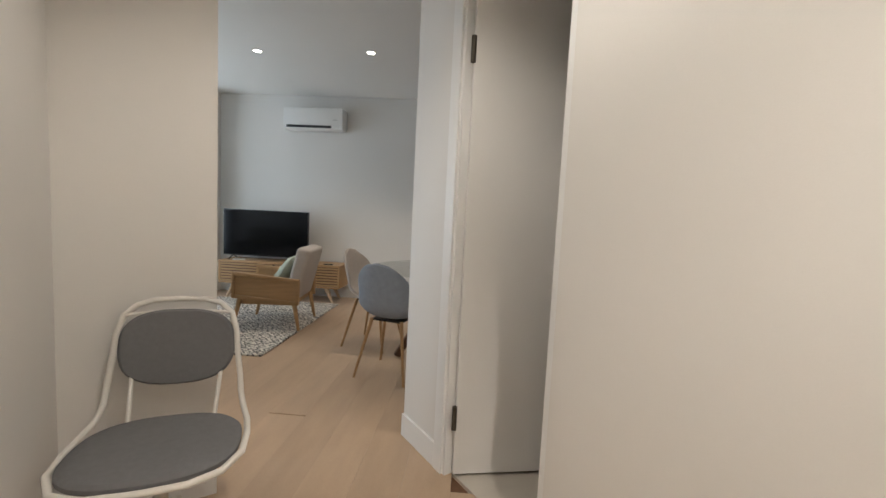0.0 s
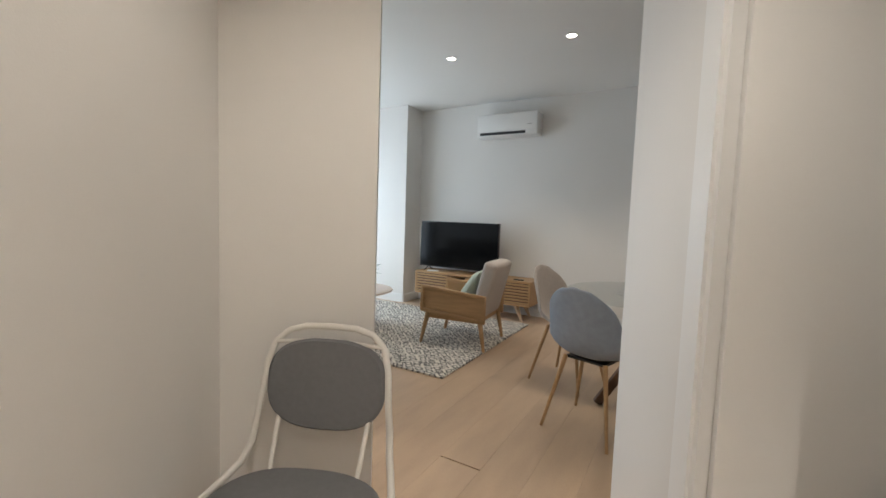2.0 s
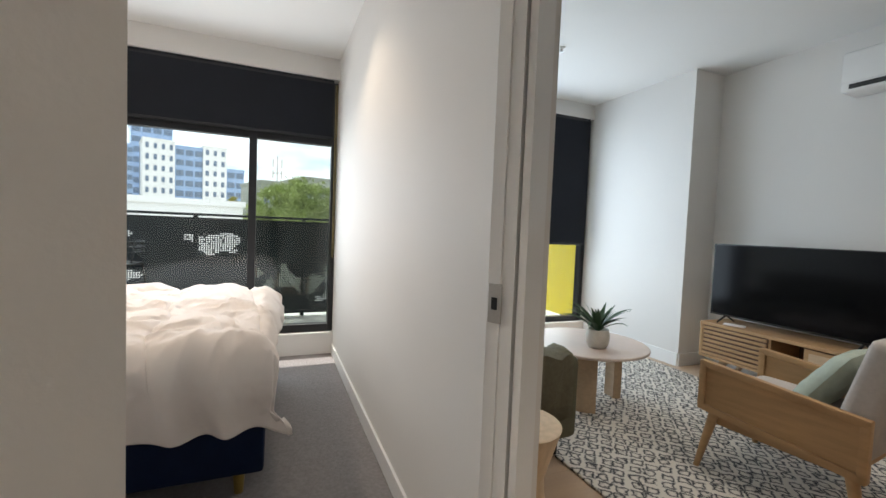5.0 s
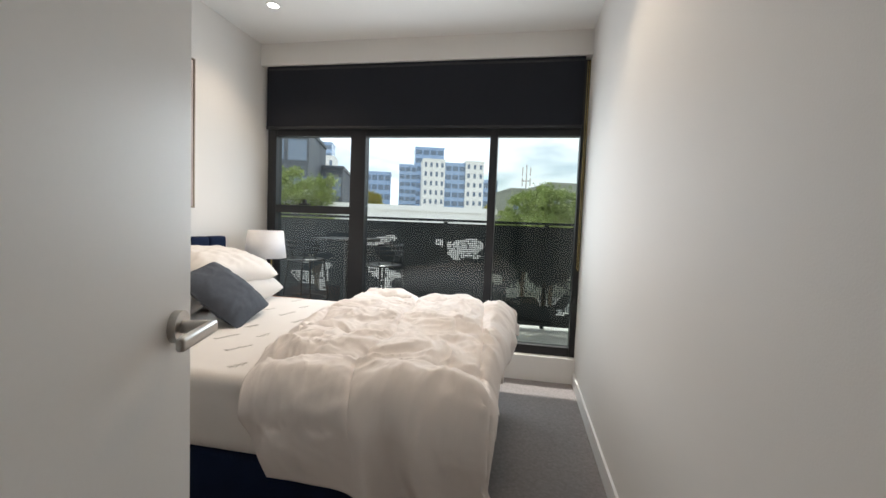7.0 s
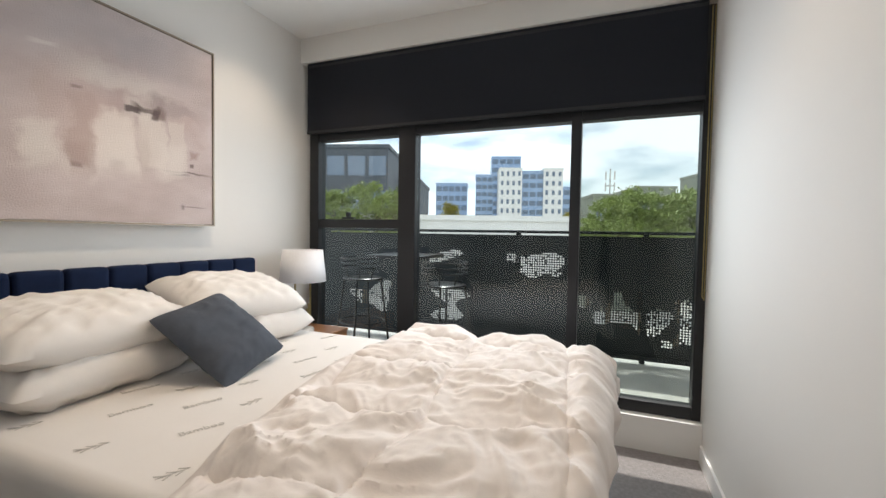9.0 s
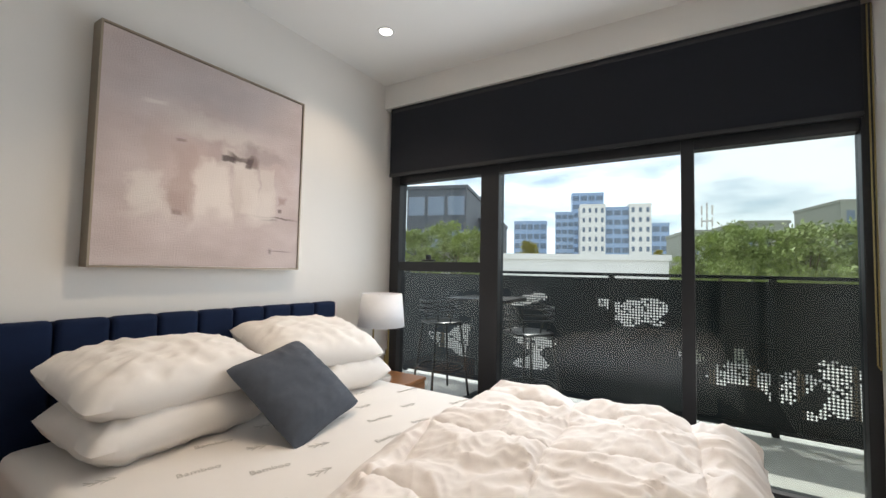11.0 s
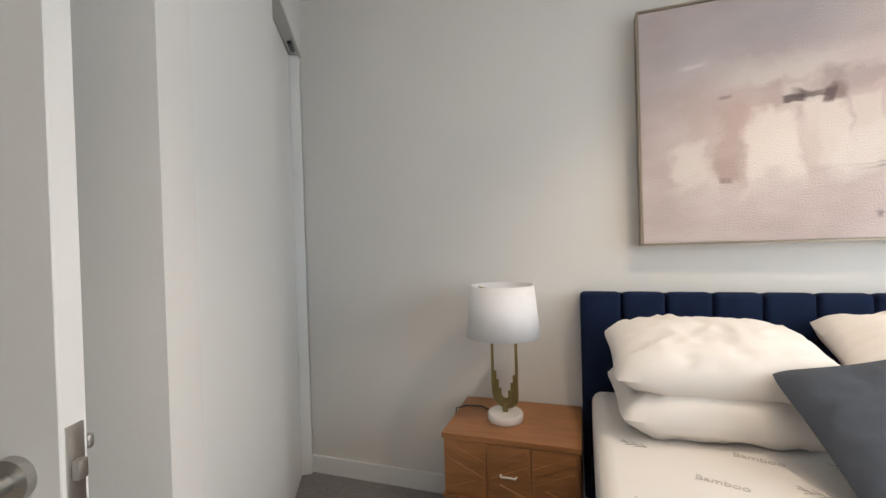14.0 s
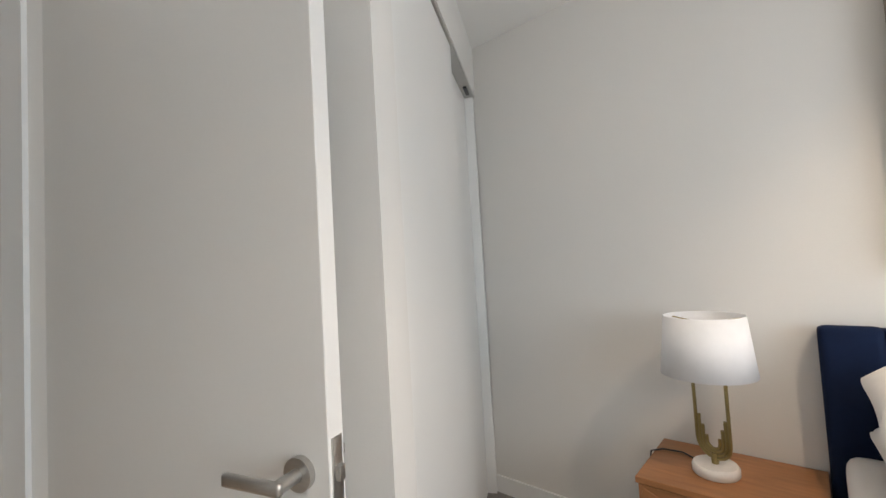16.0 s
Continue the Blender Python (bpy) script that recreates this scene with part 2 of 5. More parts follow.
def add_knots(m):
    """Sparse dark knots, drawn out along the boards."""
    n, l = m.node_tree.nodes, m.node_tree.links
    b = n["Principled BSDF"]
    last = b.inputs["Base Color"].links[0].from_socket
    ge, mp = n.new("ShaderNodeNewGeometry"), n.new("ShaderNodeMapping")
    for node in list(n):
        if node.bl_idname == "ShaderNodeMapping" and node is not mp:
            l.new(ge.outputs["Position"], node.inputs[0])
    mp.inputs["Scale"].default_value = (1.0, 0.55, 1.0)
    l.new(ge.outputs["Position"], mp.inputs[0])
    # each row of boards has a tone of its own
    sx, row, wn1, tone, mul = n.new("ShaderNodeSeparateXYZ"), n.new("ShaderNodeMath"), n.new("ShaderNodeTexWhiteNoise"), n.new("ShaderNodeMapRange"), n.new("ShaderNodeMixRGB")
    sh, fl = n.new("ShaderNodeMath"), n.new("ShaderNodeMath")
    sh.operation, row.operation, fl.operation = "ADD", "DIVIDE", "FLOOR"
    sh.inputs[1].default_value, row.inputs[1].default_value = 4.60, 0.22
    l.new(ge.outputs["Position"], sx.inputs[0]), l.new(sx.outputs[0], sh.inputs[0]), l.new(sh.outputs[0], row.inputs[0]), l.new(row.outputs[0], fl.inputs[0])
    wn1.noise_dimensions = "1D"
    l.new(fl.outputs[0], wn1.inputs["W"])
    tone.inputs[3].default_value, tone.inputs[4].default_value = 0.95, 1.04
    l.new(wn1.outputs["Value"], tone.inputs[0])
    mul.blend_type = "MULTIPLY"
    mul.inputs[0].default_value = 1.0
    l.new(last, mul.inputs[1]), l.new(tone.outputs[0], mul.inputs[2])
    last = mul.outputs[0]
    vo = n.new("ShaderNodeTexVoronoi")
    vo.inputs["Scale"].default_value = 2.3
    l.new(mp.outputs[0], vo.inputs["Vector"])
    rp = n.new("ShaderNodeValToRGB")
    e = rp.color_ramp.elements
    e[0].position, e[0].color = 0.012, (1, 1, 1, 1)
    e[1].position, e[1].color = 0.10, (0, 0, 0, 1)
    x = e.new(0.035)
    x.color = (0.22, 0.22, 0.22, 1)
    l.new(vo.outputs["Distance"], rp.inputs[0])
    mx = n.new("ShaderNodeMixRGB")
    mx.inputs[2].default_value = (0.14, 0.085, 0.05, 1)
    l.new(rp.outputs[0], mx.inputs[0]), l.new(last, mx.inputs[1]), l.new(mx.outputs[0], b.inputs["Base Color"])


add_knots(OAKF)


def art_material():
    """Blurred blush and grey paint with pale blocks and a few dark strokes."""
    m = mat("painted_canvas", (0.5, 0.43, 0.41), 0.8, bump=0.35, bump_scale=160)
    n, l = m.node_tree.nodes, m.node_tree.links
    b = n["Principled BSDF"]
    tc = n.new("ShaderNodeTexCoord")

    def blot(cx, cz, sx, sz, hard, warp=0.16):
        mp = n.new("ShaderNodeMapping")
        mp.inputs["Location"].default_value = (-cx / sx, 0, -cz / sz)
        mp.inputs["Scale"].default_value = (1 / sx, 0.0, 1 / sz)
        no = n.new("ShaderNodeTexNoise")
        no.inputs["Scale"].default_value, no.inputs["Detail"].default_value = 9, 5
        l.new(tc.outputs["Object"], no.inputs["Vector"])
        mx = n.new("ShaderNodeMixRGB")
        mx.blend_type = "ADD"
        mx.inputs[0].default_value = warp
        sb = n.new("ShaderNodeVectorMath")
        sb.operation = "SUBTRACT"
        sb.inputs[1].default_value = (0.5, 0.5, 0.5)
        l.new(no.outputs["Color"], sb.inputs[0])
        l.new(tc.outputs["Object"], mx.inputs[1]), l.new(sb.outputs[0], mx.inputs[2])
        l.new(mx.outputs[0], mp.inputs[0])
        ab = n.new("ShaderNodeVectorMath")
        ab.operation = "ABSOLUTE"
        l.new(mp.outputs[0], ab.inputs[0])
        sx3 = n.new("ShaderNodeSeparateXYZ")
        l.new(ab.outputs[0], sx3.inputs[0])
        ln = n.new("ShaderNodeMath")
        ln.operation = "SMOOTH_MAX"
        ln.inputs[2].default_value = 0.25
        l.new(sx3.outputs[0], ln.inputs[0]), l.new(sx3.outputs[2], ln.inputs[1])
        r = n.new("ShaderNodeMapRange")
        r.inputs[1].default_value, r.inputs[2].default_value, r.inputs[3].default_value, r.inputs[4].default_value = 1.0, hard, 0.0, 1.0
        l.new(ln.outputs[0], r.inputs[0])
        return r.outputs[0]

    gr = n.new("ShaderNodeTexNoise")
    gr.inputs["Scale"].default_value, gr.inputs["Detail"].default_value = 3.2, 6
    mp0 = n.new("ShaderNodeMapping")
    mp0.inputs["Scale"].default_value = (1, 1, 1.8)
    l.new(tc.outputs["Object"], mp0.inputs[0]), l.new(mp0.outputs[0], gr.inputs["Vector"])
    base = n.new("ShaderNodeValToRGB")
    e = base.color_ramp.elements
    e[0].position, e[0].color = 0.32, (0.45, 0.375, 0.36, 1)
    e[1].position, e[1].color = 0.66, (0.56, 0.485, 0.475, 1)
    l.new(gr.outputs[0], base.inputs[0])
    last = base.outputs[0]
    # x runs to the right of the picture, z up, both from its middle
    for cx, cz, sx, sz, hard, colour, warp, most in (
            (0.02, 0.36, 0.5, 0.14, 0.1, (0.42, 0.38, 0.38), 0.3, 0.6), (-0.10, -0.02, 0.20, 0.20, 0.3, (0.46, 0.34, 0.31), 0.25, 0.5),
            (0.10, 0.06, 0.22, 0.10, 0.3, (0.36, 0.28, 0.27), 0.25, 0.65), (0.34, 0.04, 0.12, 0.10, 0.3, (0.46, 0.36, 0.34), 0.25, 0.7),
            (-0.02, -0.10, 0.09, 0.13, 0.75, (0.66, 0.60, 0.56), 0.15, 0.8), (0.15, -0.08, 0.07, 0.14, 0.8, (0.62, 0.56, 0.52), 0.12, 0.8),
            (0.27, -0.07, 0.05, 0.13, 0.8, (0.60, 0.54, 0.50), 0.12, 0.7), (-0.31, -0.14, 0.08, 0.08, 0.6, (0.64, 0.58, 0.54), 0.18, 0.7),
            (0.08, 0.06, 0.09, 0.06, 0.6, (0.63, 0.58, 0.54), 0.2, 0.5), (0.12, 0.075, 0.085, 0.022, 0.5, (0.10, 0.075, 0.07), 0.1, 0.85),
            (0.19, 0.06, 0.03, 0.04, 0.5, (0.16, 0.11, 0.10), 0.1, 0.7), (-0.18, -0.235, 0.025, 0.02, 0.4, (0.16, 0.10, 0.09), 0.06, 0.8),
            (-0.17, -0.19, 0.035, 0.06, 0.4, (0.38, 0.28, 0.25), 0.1, 0.7), (0.36, -0.10, 0.03, 0.035, 0.4, (0.32, 0.22, 0.20), 0.1, 0.7),
            (0.32, -0.205, 0.17, 0.006, 0.3, (0.12, 0.09, 0.085), 0.03, 0.85), (0.28, -0.22, 0.06, 0.008, 0.3, (0.10, 0.08, 0.08), 0.03, 0.8),
            (-0.02, -0.15, 0.12, 0.15, 0.45, (0.66, 0.60, 0.565), 0.2, 0.8), (-0.29, -0.20, 0.10, 0.10, 0.4, (0.63, 0.575, 0.54), 0.2, 0.75),
            (0.23, -0.16, 0.085, 0.10, 0.5, (0.64, 0.585, 0.55), 0.14, 0.75), (0.105, -0.15, 0.03, 0.15, 0.4, (0.50, 0.43, 0.40), 0.08, 0.55),
            (-0.16, -0.10, 0.055, 0.19, 0.5, (0.40, 0.31, 0.28), 0.16, 0.6), (-0.27, 0.05, 0.04, 0.14, 0.4, (0.46, 0.38, 0.35), 0.2, 0.5),
            (0.0, 0.17, 0.26, 0.06, 0.4, (0.60, 0.55, 0.51), 0.15, 0.6), (-0.28, 0.225, 0.06, 0.012, 0.4, (0.68, 0.63, 0.59), 0.05, 0.7),
            (0.28, 0.10, 0.12, 0.03, 0.4, (0.36, 0.30, 0.29), 0.12, 0.6), (0.16, 0.11, 0.05, 0.05, 0.4, (0.30, 0.24, 0.23), 0.14, 0.6),
            (0.05, 0.058, 0.045, 0.018, 0.6, (0.07, 0.05, 0.05), 0.06, 0.85), (0.165, 0.055, 0.024, 0.035, 0.6, (0.10, 0.07, 0.07), 0.06, 0.8),
            (-0.17, 0.09, 0.025, 0.008, 0.5, (0.22, 0.16, 0.15), 0.04, 0.6), (0.35, -0.165, 0.016, 0.014, 0.5, (0.14, 0.10, 0.09), 0.04, 0.8),
            (0.36, -0.385, 0.085, 0.004, 0.3, (0.2, 0.16, 0.16), 0.02, 0.8), (0.30, -0.39, 0.012, 0.02, 0.3, (0.2, 0.16, 0.16), 0.04, 0.7)):
        mx = n.new("ShaderNodeMixRGB")
        k = n.new("ShaderNodeMath")
        k.operation = "MULTIPLY"
        k.inputs[1].default_value = most
        l.new(blot(cx, cz, sx, sz, hard, warp), k.inputs[0]), l.new(k.outputs[0], mx.inputs[0])
        l.new(last, mx.inputs[1])
        mx.inputs[2].default_value = (*colour, 1)
        last = mx.outputs[0]
    l.new(last, b.inputs["Base Color"])
    return m


ARTM = art_material()

# ---- mesh helpers ----


def bm_box(sx, sy, sz, at=(0, 0, 0), bevel=0.0, seg=2, into=None, turn=None):
    """A box of that size centred at a point, with rounded edges."""
    bm = bmesh.new()
    bmesh.ops.create_cube(bm, size=1)
    bmesh.ops.scale(bm, vec=(sx, sy, sz), verts=bm.verts)
    if bevel:
        bmesh.ops.bevel(bm, geom=bm.edges[:], offset=bevel, segments=seg, affect="EDGES", profile=0.6)
    m = Matrix.Translation(at) @ (turn if turn is not None else Matrix())
    bmesh.ops.transform(bm, matrix=m, verts=bm.verts)
    return join(into, bm)


def join(into, bm):
    if into is None:
        return bm
    me = bpy.data.meshes.new("t")
    bm.to_mesh(me)
    bm.free()
    into.from_mesh(me)
    bpy.data.meshes.remove(me)
    return into


def bm_span(x0, x1, y0, y1, z0, z1, bevel=0.0, into=None, seg=2):
    return bm_box(x1 - x0, y1 - y0, z1 - z0, ((x0 + x1) / 2, (y0 + y1) / 2, (z0 + z1) / 2), bevel, seg, into)


def bm_rod(a, b, r0, r1=None, seg=12, into=None):
    """A tapered rod from a to b."""
    a, b = Vector(a), Vector(b)
    bm = bmesh.new()
    bmesh.ops.create_cone(bm, cap_ends=True, segments=seg, radius1=r0, radius2=r0 if r1 is None else r1, depth=(b - a).length)
    m = Matrix.Translation((a + b) / 2) @ (b - a).to_track_quat("Z", "Y").to_matrix().to_4x4()
    bmesh.ops.transform(bm, matrix=m, verts=bm.verts)
    return join(into, bm)


def bm_lathe(profile, seg=32, at=(0, 0, 0), into=None):
    """A turned shape from (radius, height) pairs."""
    bm = bmesh.new()
    rings = []
    for r, z in profile:
        rings.append([bm.verts.new((at[0] + r * math.cos(2 * math.pi * i / seg), at[1] + r * math.sin(2 * math.pi * i / seg), at[2] + z)) for i in range(seg)])
    for p, q in zip(rings, rings[1:]):
        for i in range(seg):
            bm.faces.new((p[i], p[(i + 1) % seg], q[(i + 1) % seg], q[i]))
    if profile[0][0] > 0:
        bm.faces.new(rings[0][::-1])
    if profile[-1][0] > 0:
        bm.faces.new(rings[-1])
    return join(into, bm)


def bm_tube(points, r, seg=8, closed=False, into=None):
    """A round tube through points."""
    pts = [Vector(p) for p in points]
    bm = bmesh.new()
    rings = []
    count = len(pts)
    up = Vector((0, 0, 1))
    for i, p in enumerate(pts):
        a, b = pts[(i - 1) % count] if closed or i else p, pts[(i + 1) % count] if closed or i < count - 1 else p
        d = (b - a).normalized()
        s = d.cross(up)
        if s.length < 0.05:
            s = d.cross(Vector((1, 0, 0)))
        s.normalize()
        w = s.cross(d)
        if rings and s.dot(old) < 0:
            s, w = -s, -w
        old = s
        rings.append([bm.verts.new(p + r * (math.cos(2 * math.pi * k / seg) * s + math.sin(2 * math.pi * k / seg) * w)) for k in range(seg)])
    pairs = list(zip(rings, rings[1:])) + ([(rings[-1], rings[0])] if closed else [])
    for p, q in pairs:
        for k in range(seg):
            bm.faces.new((p[k], p[(k + 1) % seg], q[(k + 1) % seg], q[k]))
    if not closed:
        bm.faces.new(rings[0][::-1]), bm.faces.new(rings[-1])
    bmesh.ops.recalc_face_normals(bm, faces=bm.faces)
    return join(into, bm)


def arc(centre, rx, ry, a0, a1, count, plane="xz"):
    pts = []
    for i in range(count):
        a = radians(a0 + (a1 - a0) * i / (count - 1))
        p, q = rx * math.cos(a), ry * math.sin(a)
        pts.append(Vector(centre) + (Vector((p, 0, q)) if plane == "xz" else Vector((p, q, 0)) if plane == "xy" else Vector((0, p, q))))
    return pts


def bm_prism(corners, z0, z1, into=None):
    """A flat polygon in plan raised between two heights."""
    bm = bmesh.new()
    lo, hi = [bm.verts.new((x, y, z0)) for x, y in corners], [bm.verts.new((x, y, z1)) for x, y in corners]
    bm.faces.new(lo[::-1]), bm.faces.new(hi)
    for i in range(len(corners)):
        j = (i + 1) % len(corners)
        bm.faces.new((lo[i], lo[j], hi[j], hi[i]))
    bmesh.ops.recalc_face_normals(bm, faces=bm.faces)
    return join(into, bm)


def mesh_of(name, bm, material, smooth=False):
    me = bpy.data.meshes.new(name)
    bmesh.ops.recalc_face_normals(bm, faces=bm.faces)
    bm.to_mesh(me)
    bm.free()
    me.materials.append(material)
    if smooth:
        for p in me.polygons:
            p.use_smooth = True
        me.set_sharp_from_angle(angle=radians(40))
    return me


def part(name, bm, material, parent=None, label="", smooth=True):
    o = new(name, mesh_of(name, bm, material, smooth))
    if parent is not None:
        o.parent = parent
    return tagged(o, label)


def thing(name, label, category, m=None, group="", kind=""):
    o = new(name)
    o.empty_display_size = 0.1
    o.matrix_basis = m if m is not None else Matrix()
    return tagged(o, label, category, group, kind)


def structure(name, bm, material, label="", smooth=False):
    return tagged(part(name, bm, material, None, label, smooth), kind="structure", category=name.split("_")[0])


# ---- structure ----
# the hall stands askew to the rooms: a runs across it from its wall, b along it
HU, HV, HO = Vector((0.80, 0.60)), Vector((-0.60, 0.80)), Vector((-1.143, 1.734))


def hall(a, b):
    p = HO + a * HU + b * HV
    return (p.x, p.y)


WIN_X, NORTH, SOUTH, BCEIL = -4.47, 2.70, 0.02, 2.65
HINGE_L, STRIKE = (-0.985, 1.955), (-1.40, 2.66)
TVY, NIBY = 6.05, 5.68

structure("wall_hall_chair", bm_prism([hall(-0.12, 0.0), hall(0.493, 0.0), hall(0.493, 0.10), hall(0.24, 0.10), hall(-0.12, 0.10)], 0, CEIL), PAINT, "warm white painted plasterboard wall")
structure("wall_hall_west", bm_prism([hall(-0.12, 0.0), hall(-0.12, -3.3), hall(0, -3.3), hall(0, 0.0)], 0, CEIL), PAINT, "warm white painted hall wall")
structure("wall_hall_east", bm_prism([hall(1.404, -0.35), hall(1.52, -0.35), hall(1.52, 0.04), hall(1.404, 0.04)], 0, CEIL), PAINT, "white painted wall beside a doorway")
structure("wall_hall_east_near", bm_prism([hall(1.404, -3.3), hall(1.52, -3.3), hall(1.52, -0.97), hall(1.404, -0.97)], 0, CEIL), PAINT, "warm white painted hall wall")
structure("wall_hall_east_head", bm_prism([hall(1.404, -0.97), hall(1.52, -0.97), hall(1.52, -0.35), hall(1.404, -0.35)], 2.37, CEIL), PAINT, "white wall above a doorway")
structure("wall_hall_end", bm_prism([hall(-0.12, -3.42), hall(1.52, -3.42), hall(1.52, -3.3), hall(-0.12, -3.3)], 0, CEIL), PAINT, "white painted wall closing the hall")
# north wall of the bedroom, with its end post at the doorway
structure("wall_bedroom_north", bm_prism([(-1.44, 2.70), (-1.385, 2.735), (-1.47, 2.86), (-4.62, 2.86), (-4.62, 2.70)], 0, CEIL), PAINT, "white painted wall between bedroom and living room")
structure("wall_door_head", bm_prism([(-0.985, 1.955), (-0.93, 1.985), (-1.385, 2.735), (-1.44, 2.70)], 2.10, CEIL), PAINT, "white wall above the bedroom doorway")
structure("wall_bedroom_south", bm_span(-4.62, 1.0, SOUTH - 0.12, SOUTH, 0, CEIL), PAINT, "white painted bedroom wall behind the bed")
# the wardrobe stands askew too: s runs along its front from the south wall
def robe(s, d=0.0):
    return (-0.916 - 0.70 * s + 0.882 * d, 0.02 + 1.308 * s + 0.472 * d)


structure("wall_wardrobe_nib", bm_prism([robe(1.010), robe(1.108), robe(1.108, 0.50), robe(1.010, 0.50)], 0, CEIL), PAINT, "white painted nib wall beside the wardrobe")
structure("wall_wardrobe_head", bm_prism([robe(0.0), robe(1.010), robe(1.010, 0.10), robe(0.0, 0.10)], 2.352, CEIL), PAINT, "white bulkhead above the wardrobe track")
# window walls
structure("wall_bedroom_window_head", bm_span(-4.62, -4.40, SOUTH, NORTH, 2.47, CEIL), PAINT, "white bulkhead above the bedroom window")
structure("wall_bedroom_window_sill", bm_span(-4.62, WIN_X + 0.05, SOUTH, NORTH, 0, 0.20), GLOSSW, "white upstand below the bedroom window")
structure("wall_living_window_head", bm_span(-4.72, -4.52, 2.86, NIBY, 2.55, CEIL), PAINT, "white bulkhead above the living room window")
structure("wall_living_window_sill", bm_span(-4.72, -4.52, 2.86, NIBY, 0, 0.14), GLOSSW, "white upstand below the living room window")
structure("wall_nib", bm_span(-4.72, -3.24, NIBY, TVY + 0.12, 0, CEIL), PAINT, "white painted column beside the television")
structure("wall_television", bm_span(-3.24, 0.02, TVY, TVY + 0.12, 0, CEIL), PAINT, "white painted living room wall")
structure("wall_kitchen", bm_span(0.02, 2.9, 5.68, TVY + 0.12, 0, CEIL), PAINT, "white painted kitchen wall")
structure("wall_living_east", bm_span(2.8, 2.92, 1.2, 5.68, 0, CEIL), PAINT, "white painted wall closing the living room")
ex, ey = hall(1.52, 0.04)
structure("wall_living_south", bm_prism([(ex, ey), (2.8, ey + 0.2), (2.8, ey + 0.1), hall(1.52, -0.05)], 0, CEIL), PAINT, "white painted wall between living room and bathroom")
structure("wall_bathroom", bm_prism([(2.8, ey + 0.1), (2.92, ey + 0.1), (2.92, -1.2), (2.8, -1.2)], 0, CEIL), PAINT, "white painted bathroom wall")
structure("wall_bathroom_near", bm_prism([hall(1.52, -1.9), (2.8, 0.6), (2.8, 0.5), hall(1.52, -2.0)], 0, CEIL), PAINT, "white painted bathroom wall")
structure("ceiling_main", bm_prism([hall(-0.12, -3.42), hall(1.52, -3.42), (2.92, -1.2), (2.92, TVY + 0.12), (-4.72, TVY + 0.12), (-4.72, 2.80), (-1.44, 2.80), (-0.95, 1.90), hall(-0.12, 0.0)], CEIL, CEIL + 0.15), CEILP, "white painted plasterboard ceiling")
structure("ceiling_bedroom", bm_prism([(-4.62, SOUTH), (-0.2, SOUTH), (-0.2, 0.30), (-0.985, 1.94), (-1.44, 2.70), (-4.62, 2.70)], BCEIL, CEIL - 0.003), CEILP, "white painted bedroom ceiling")
structure("floor_carpet", bm_prism([(-4.62, SOUTH), (-0.2, SOUTH), (-0.2, 0.30), (-0.985, 1.94), (-1.42, 2.69), (-4.62, 2.70)], -0.12, 0.006), CARPET, "grey cut-pile bedroom carpet")
structure("floor_subfloor", bm_prism([hall(-0.12, -3.42), hall(1.52, -3.42), hall(1.52, 0.0), (2.92, 2.3), (2.92, TVY), (-4.72, TVY), (-4.72, 2.70), (-1.42, 2.69), (-0.985, 1.94), hall(-0.12, 0.0)], -0.14, -0.014), WALNUT, "dark joints between the floorboards")
structure("floor_tile", bm_prism([hall(1.44, -2.0), hall(1.44, -0.05), (2.8, ey), (2.8, 0.0)], -0.12, 0.004), TILEF, "pale bathroom floor tile")


def skirting(p, q, side, h=0.10, t=0.014):
    """A skirting board along a wall from p to q, standing off to the given side (+1: to the left of the way)."""
    p, q = Vector(p), Vector(q)
    d = (q - p).normalized()
    nrm = Vector((-d.y, d.x)) * side
    a, b, c, e = p + nrm * 0.002, q + nrm * 0.002, q + nrm * t, p + nrm * t
    bm = bm_prism([tuple(a), tuple(b), tuple(c), tuple(e)], 0, h)
    tagged(part("baseboard", bm, GLOSSW, None, "white painted skirting board", False), category="baseboard", kind="structure")


skirting((-4.40, NORTH), (-1.46, NORTH), -1)
skirting((WIN_X + 0.06, SOUTH), (-0.90, SOUTH), 1)
skirting(hall(1.404, -0.29), hall(1.404, 0.04), 1, 0.12)
skirting(hall(1.404, -3.3), hall(1.404, -0.98), 1, 0.12)
skirting(hall(0, -3.3), hall(0, 0), -1, 0.12)
skirting(hall(0.016, 0), hall(0.493, 0), -1, 0.12)
skirting((-3.24, TVY), (0.02, TVY), -1, 0.12)
skirting((-4.50, NIBY), (-3.24, NIBY), -1, 0.12)
skirting((-3.24, NIBY), (-3.24, TVY - 0.02), -1, 0.12)
skirting((-4.50, 2.86), (-1.50, 2.86), 1, 0.12)

# ---- doors and openings ----


def door_handle(parent, label="brushed steel lever handle"):
    """A lever on a round rose: the plate lies in x-z, y out of the leaf, the lever runs to -x."""
    h = part("door_handle", bm_rod((0, 0, 0), (0, 0.012, 0), 0.027, seg=28), STEEL, parent, label)
    part("spindle", bm_rod((0, 0.012, 0), (0, 0.055, 0), 0.011, seg=16), STEEL, h)
    bm = bm_box(0.120, 0.013, 0.021, (-0.048, 0.056, 0), 0.006, 3)
    part("lever", bm, STEEL, h)
    return h


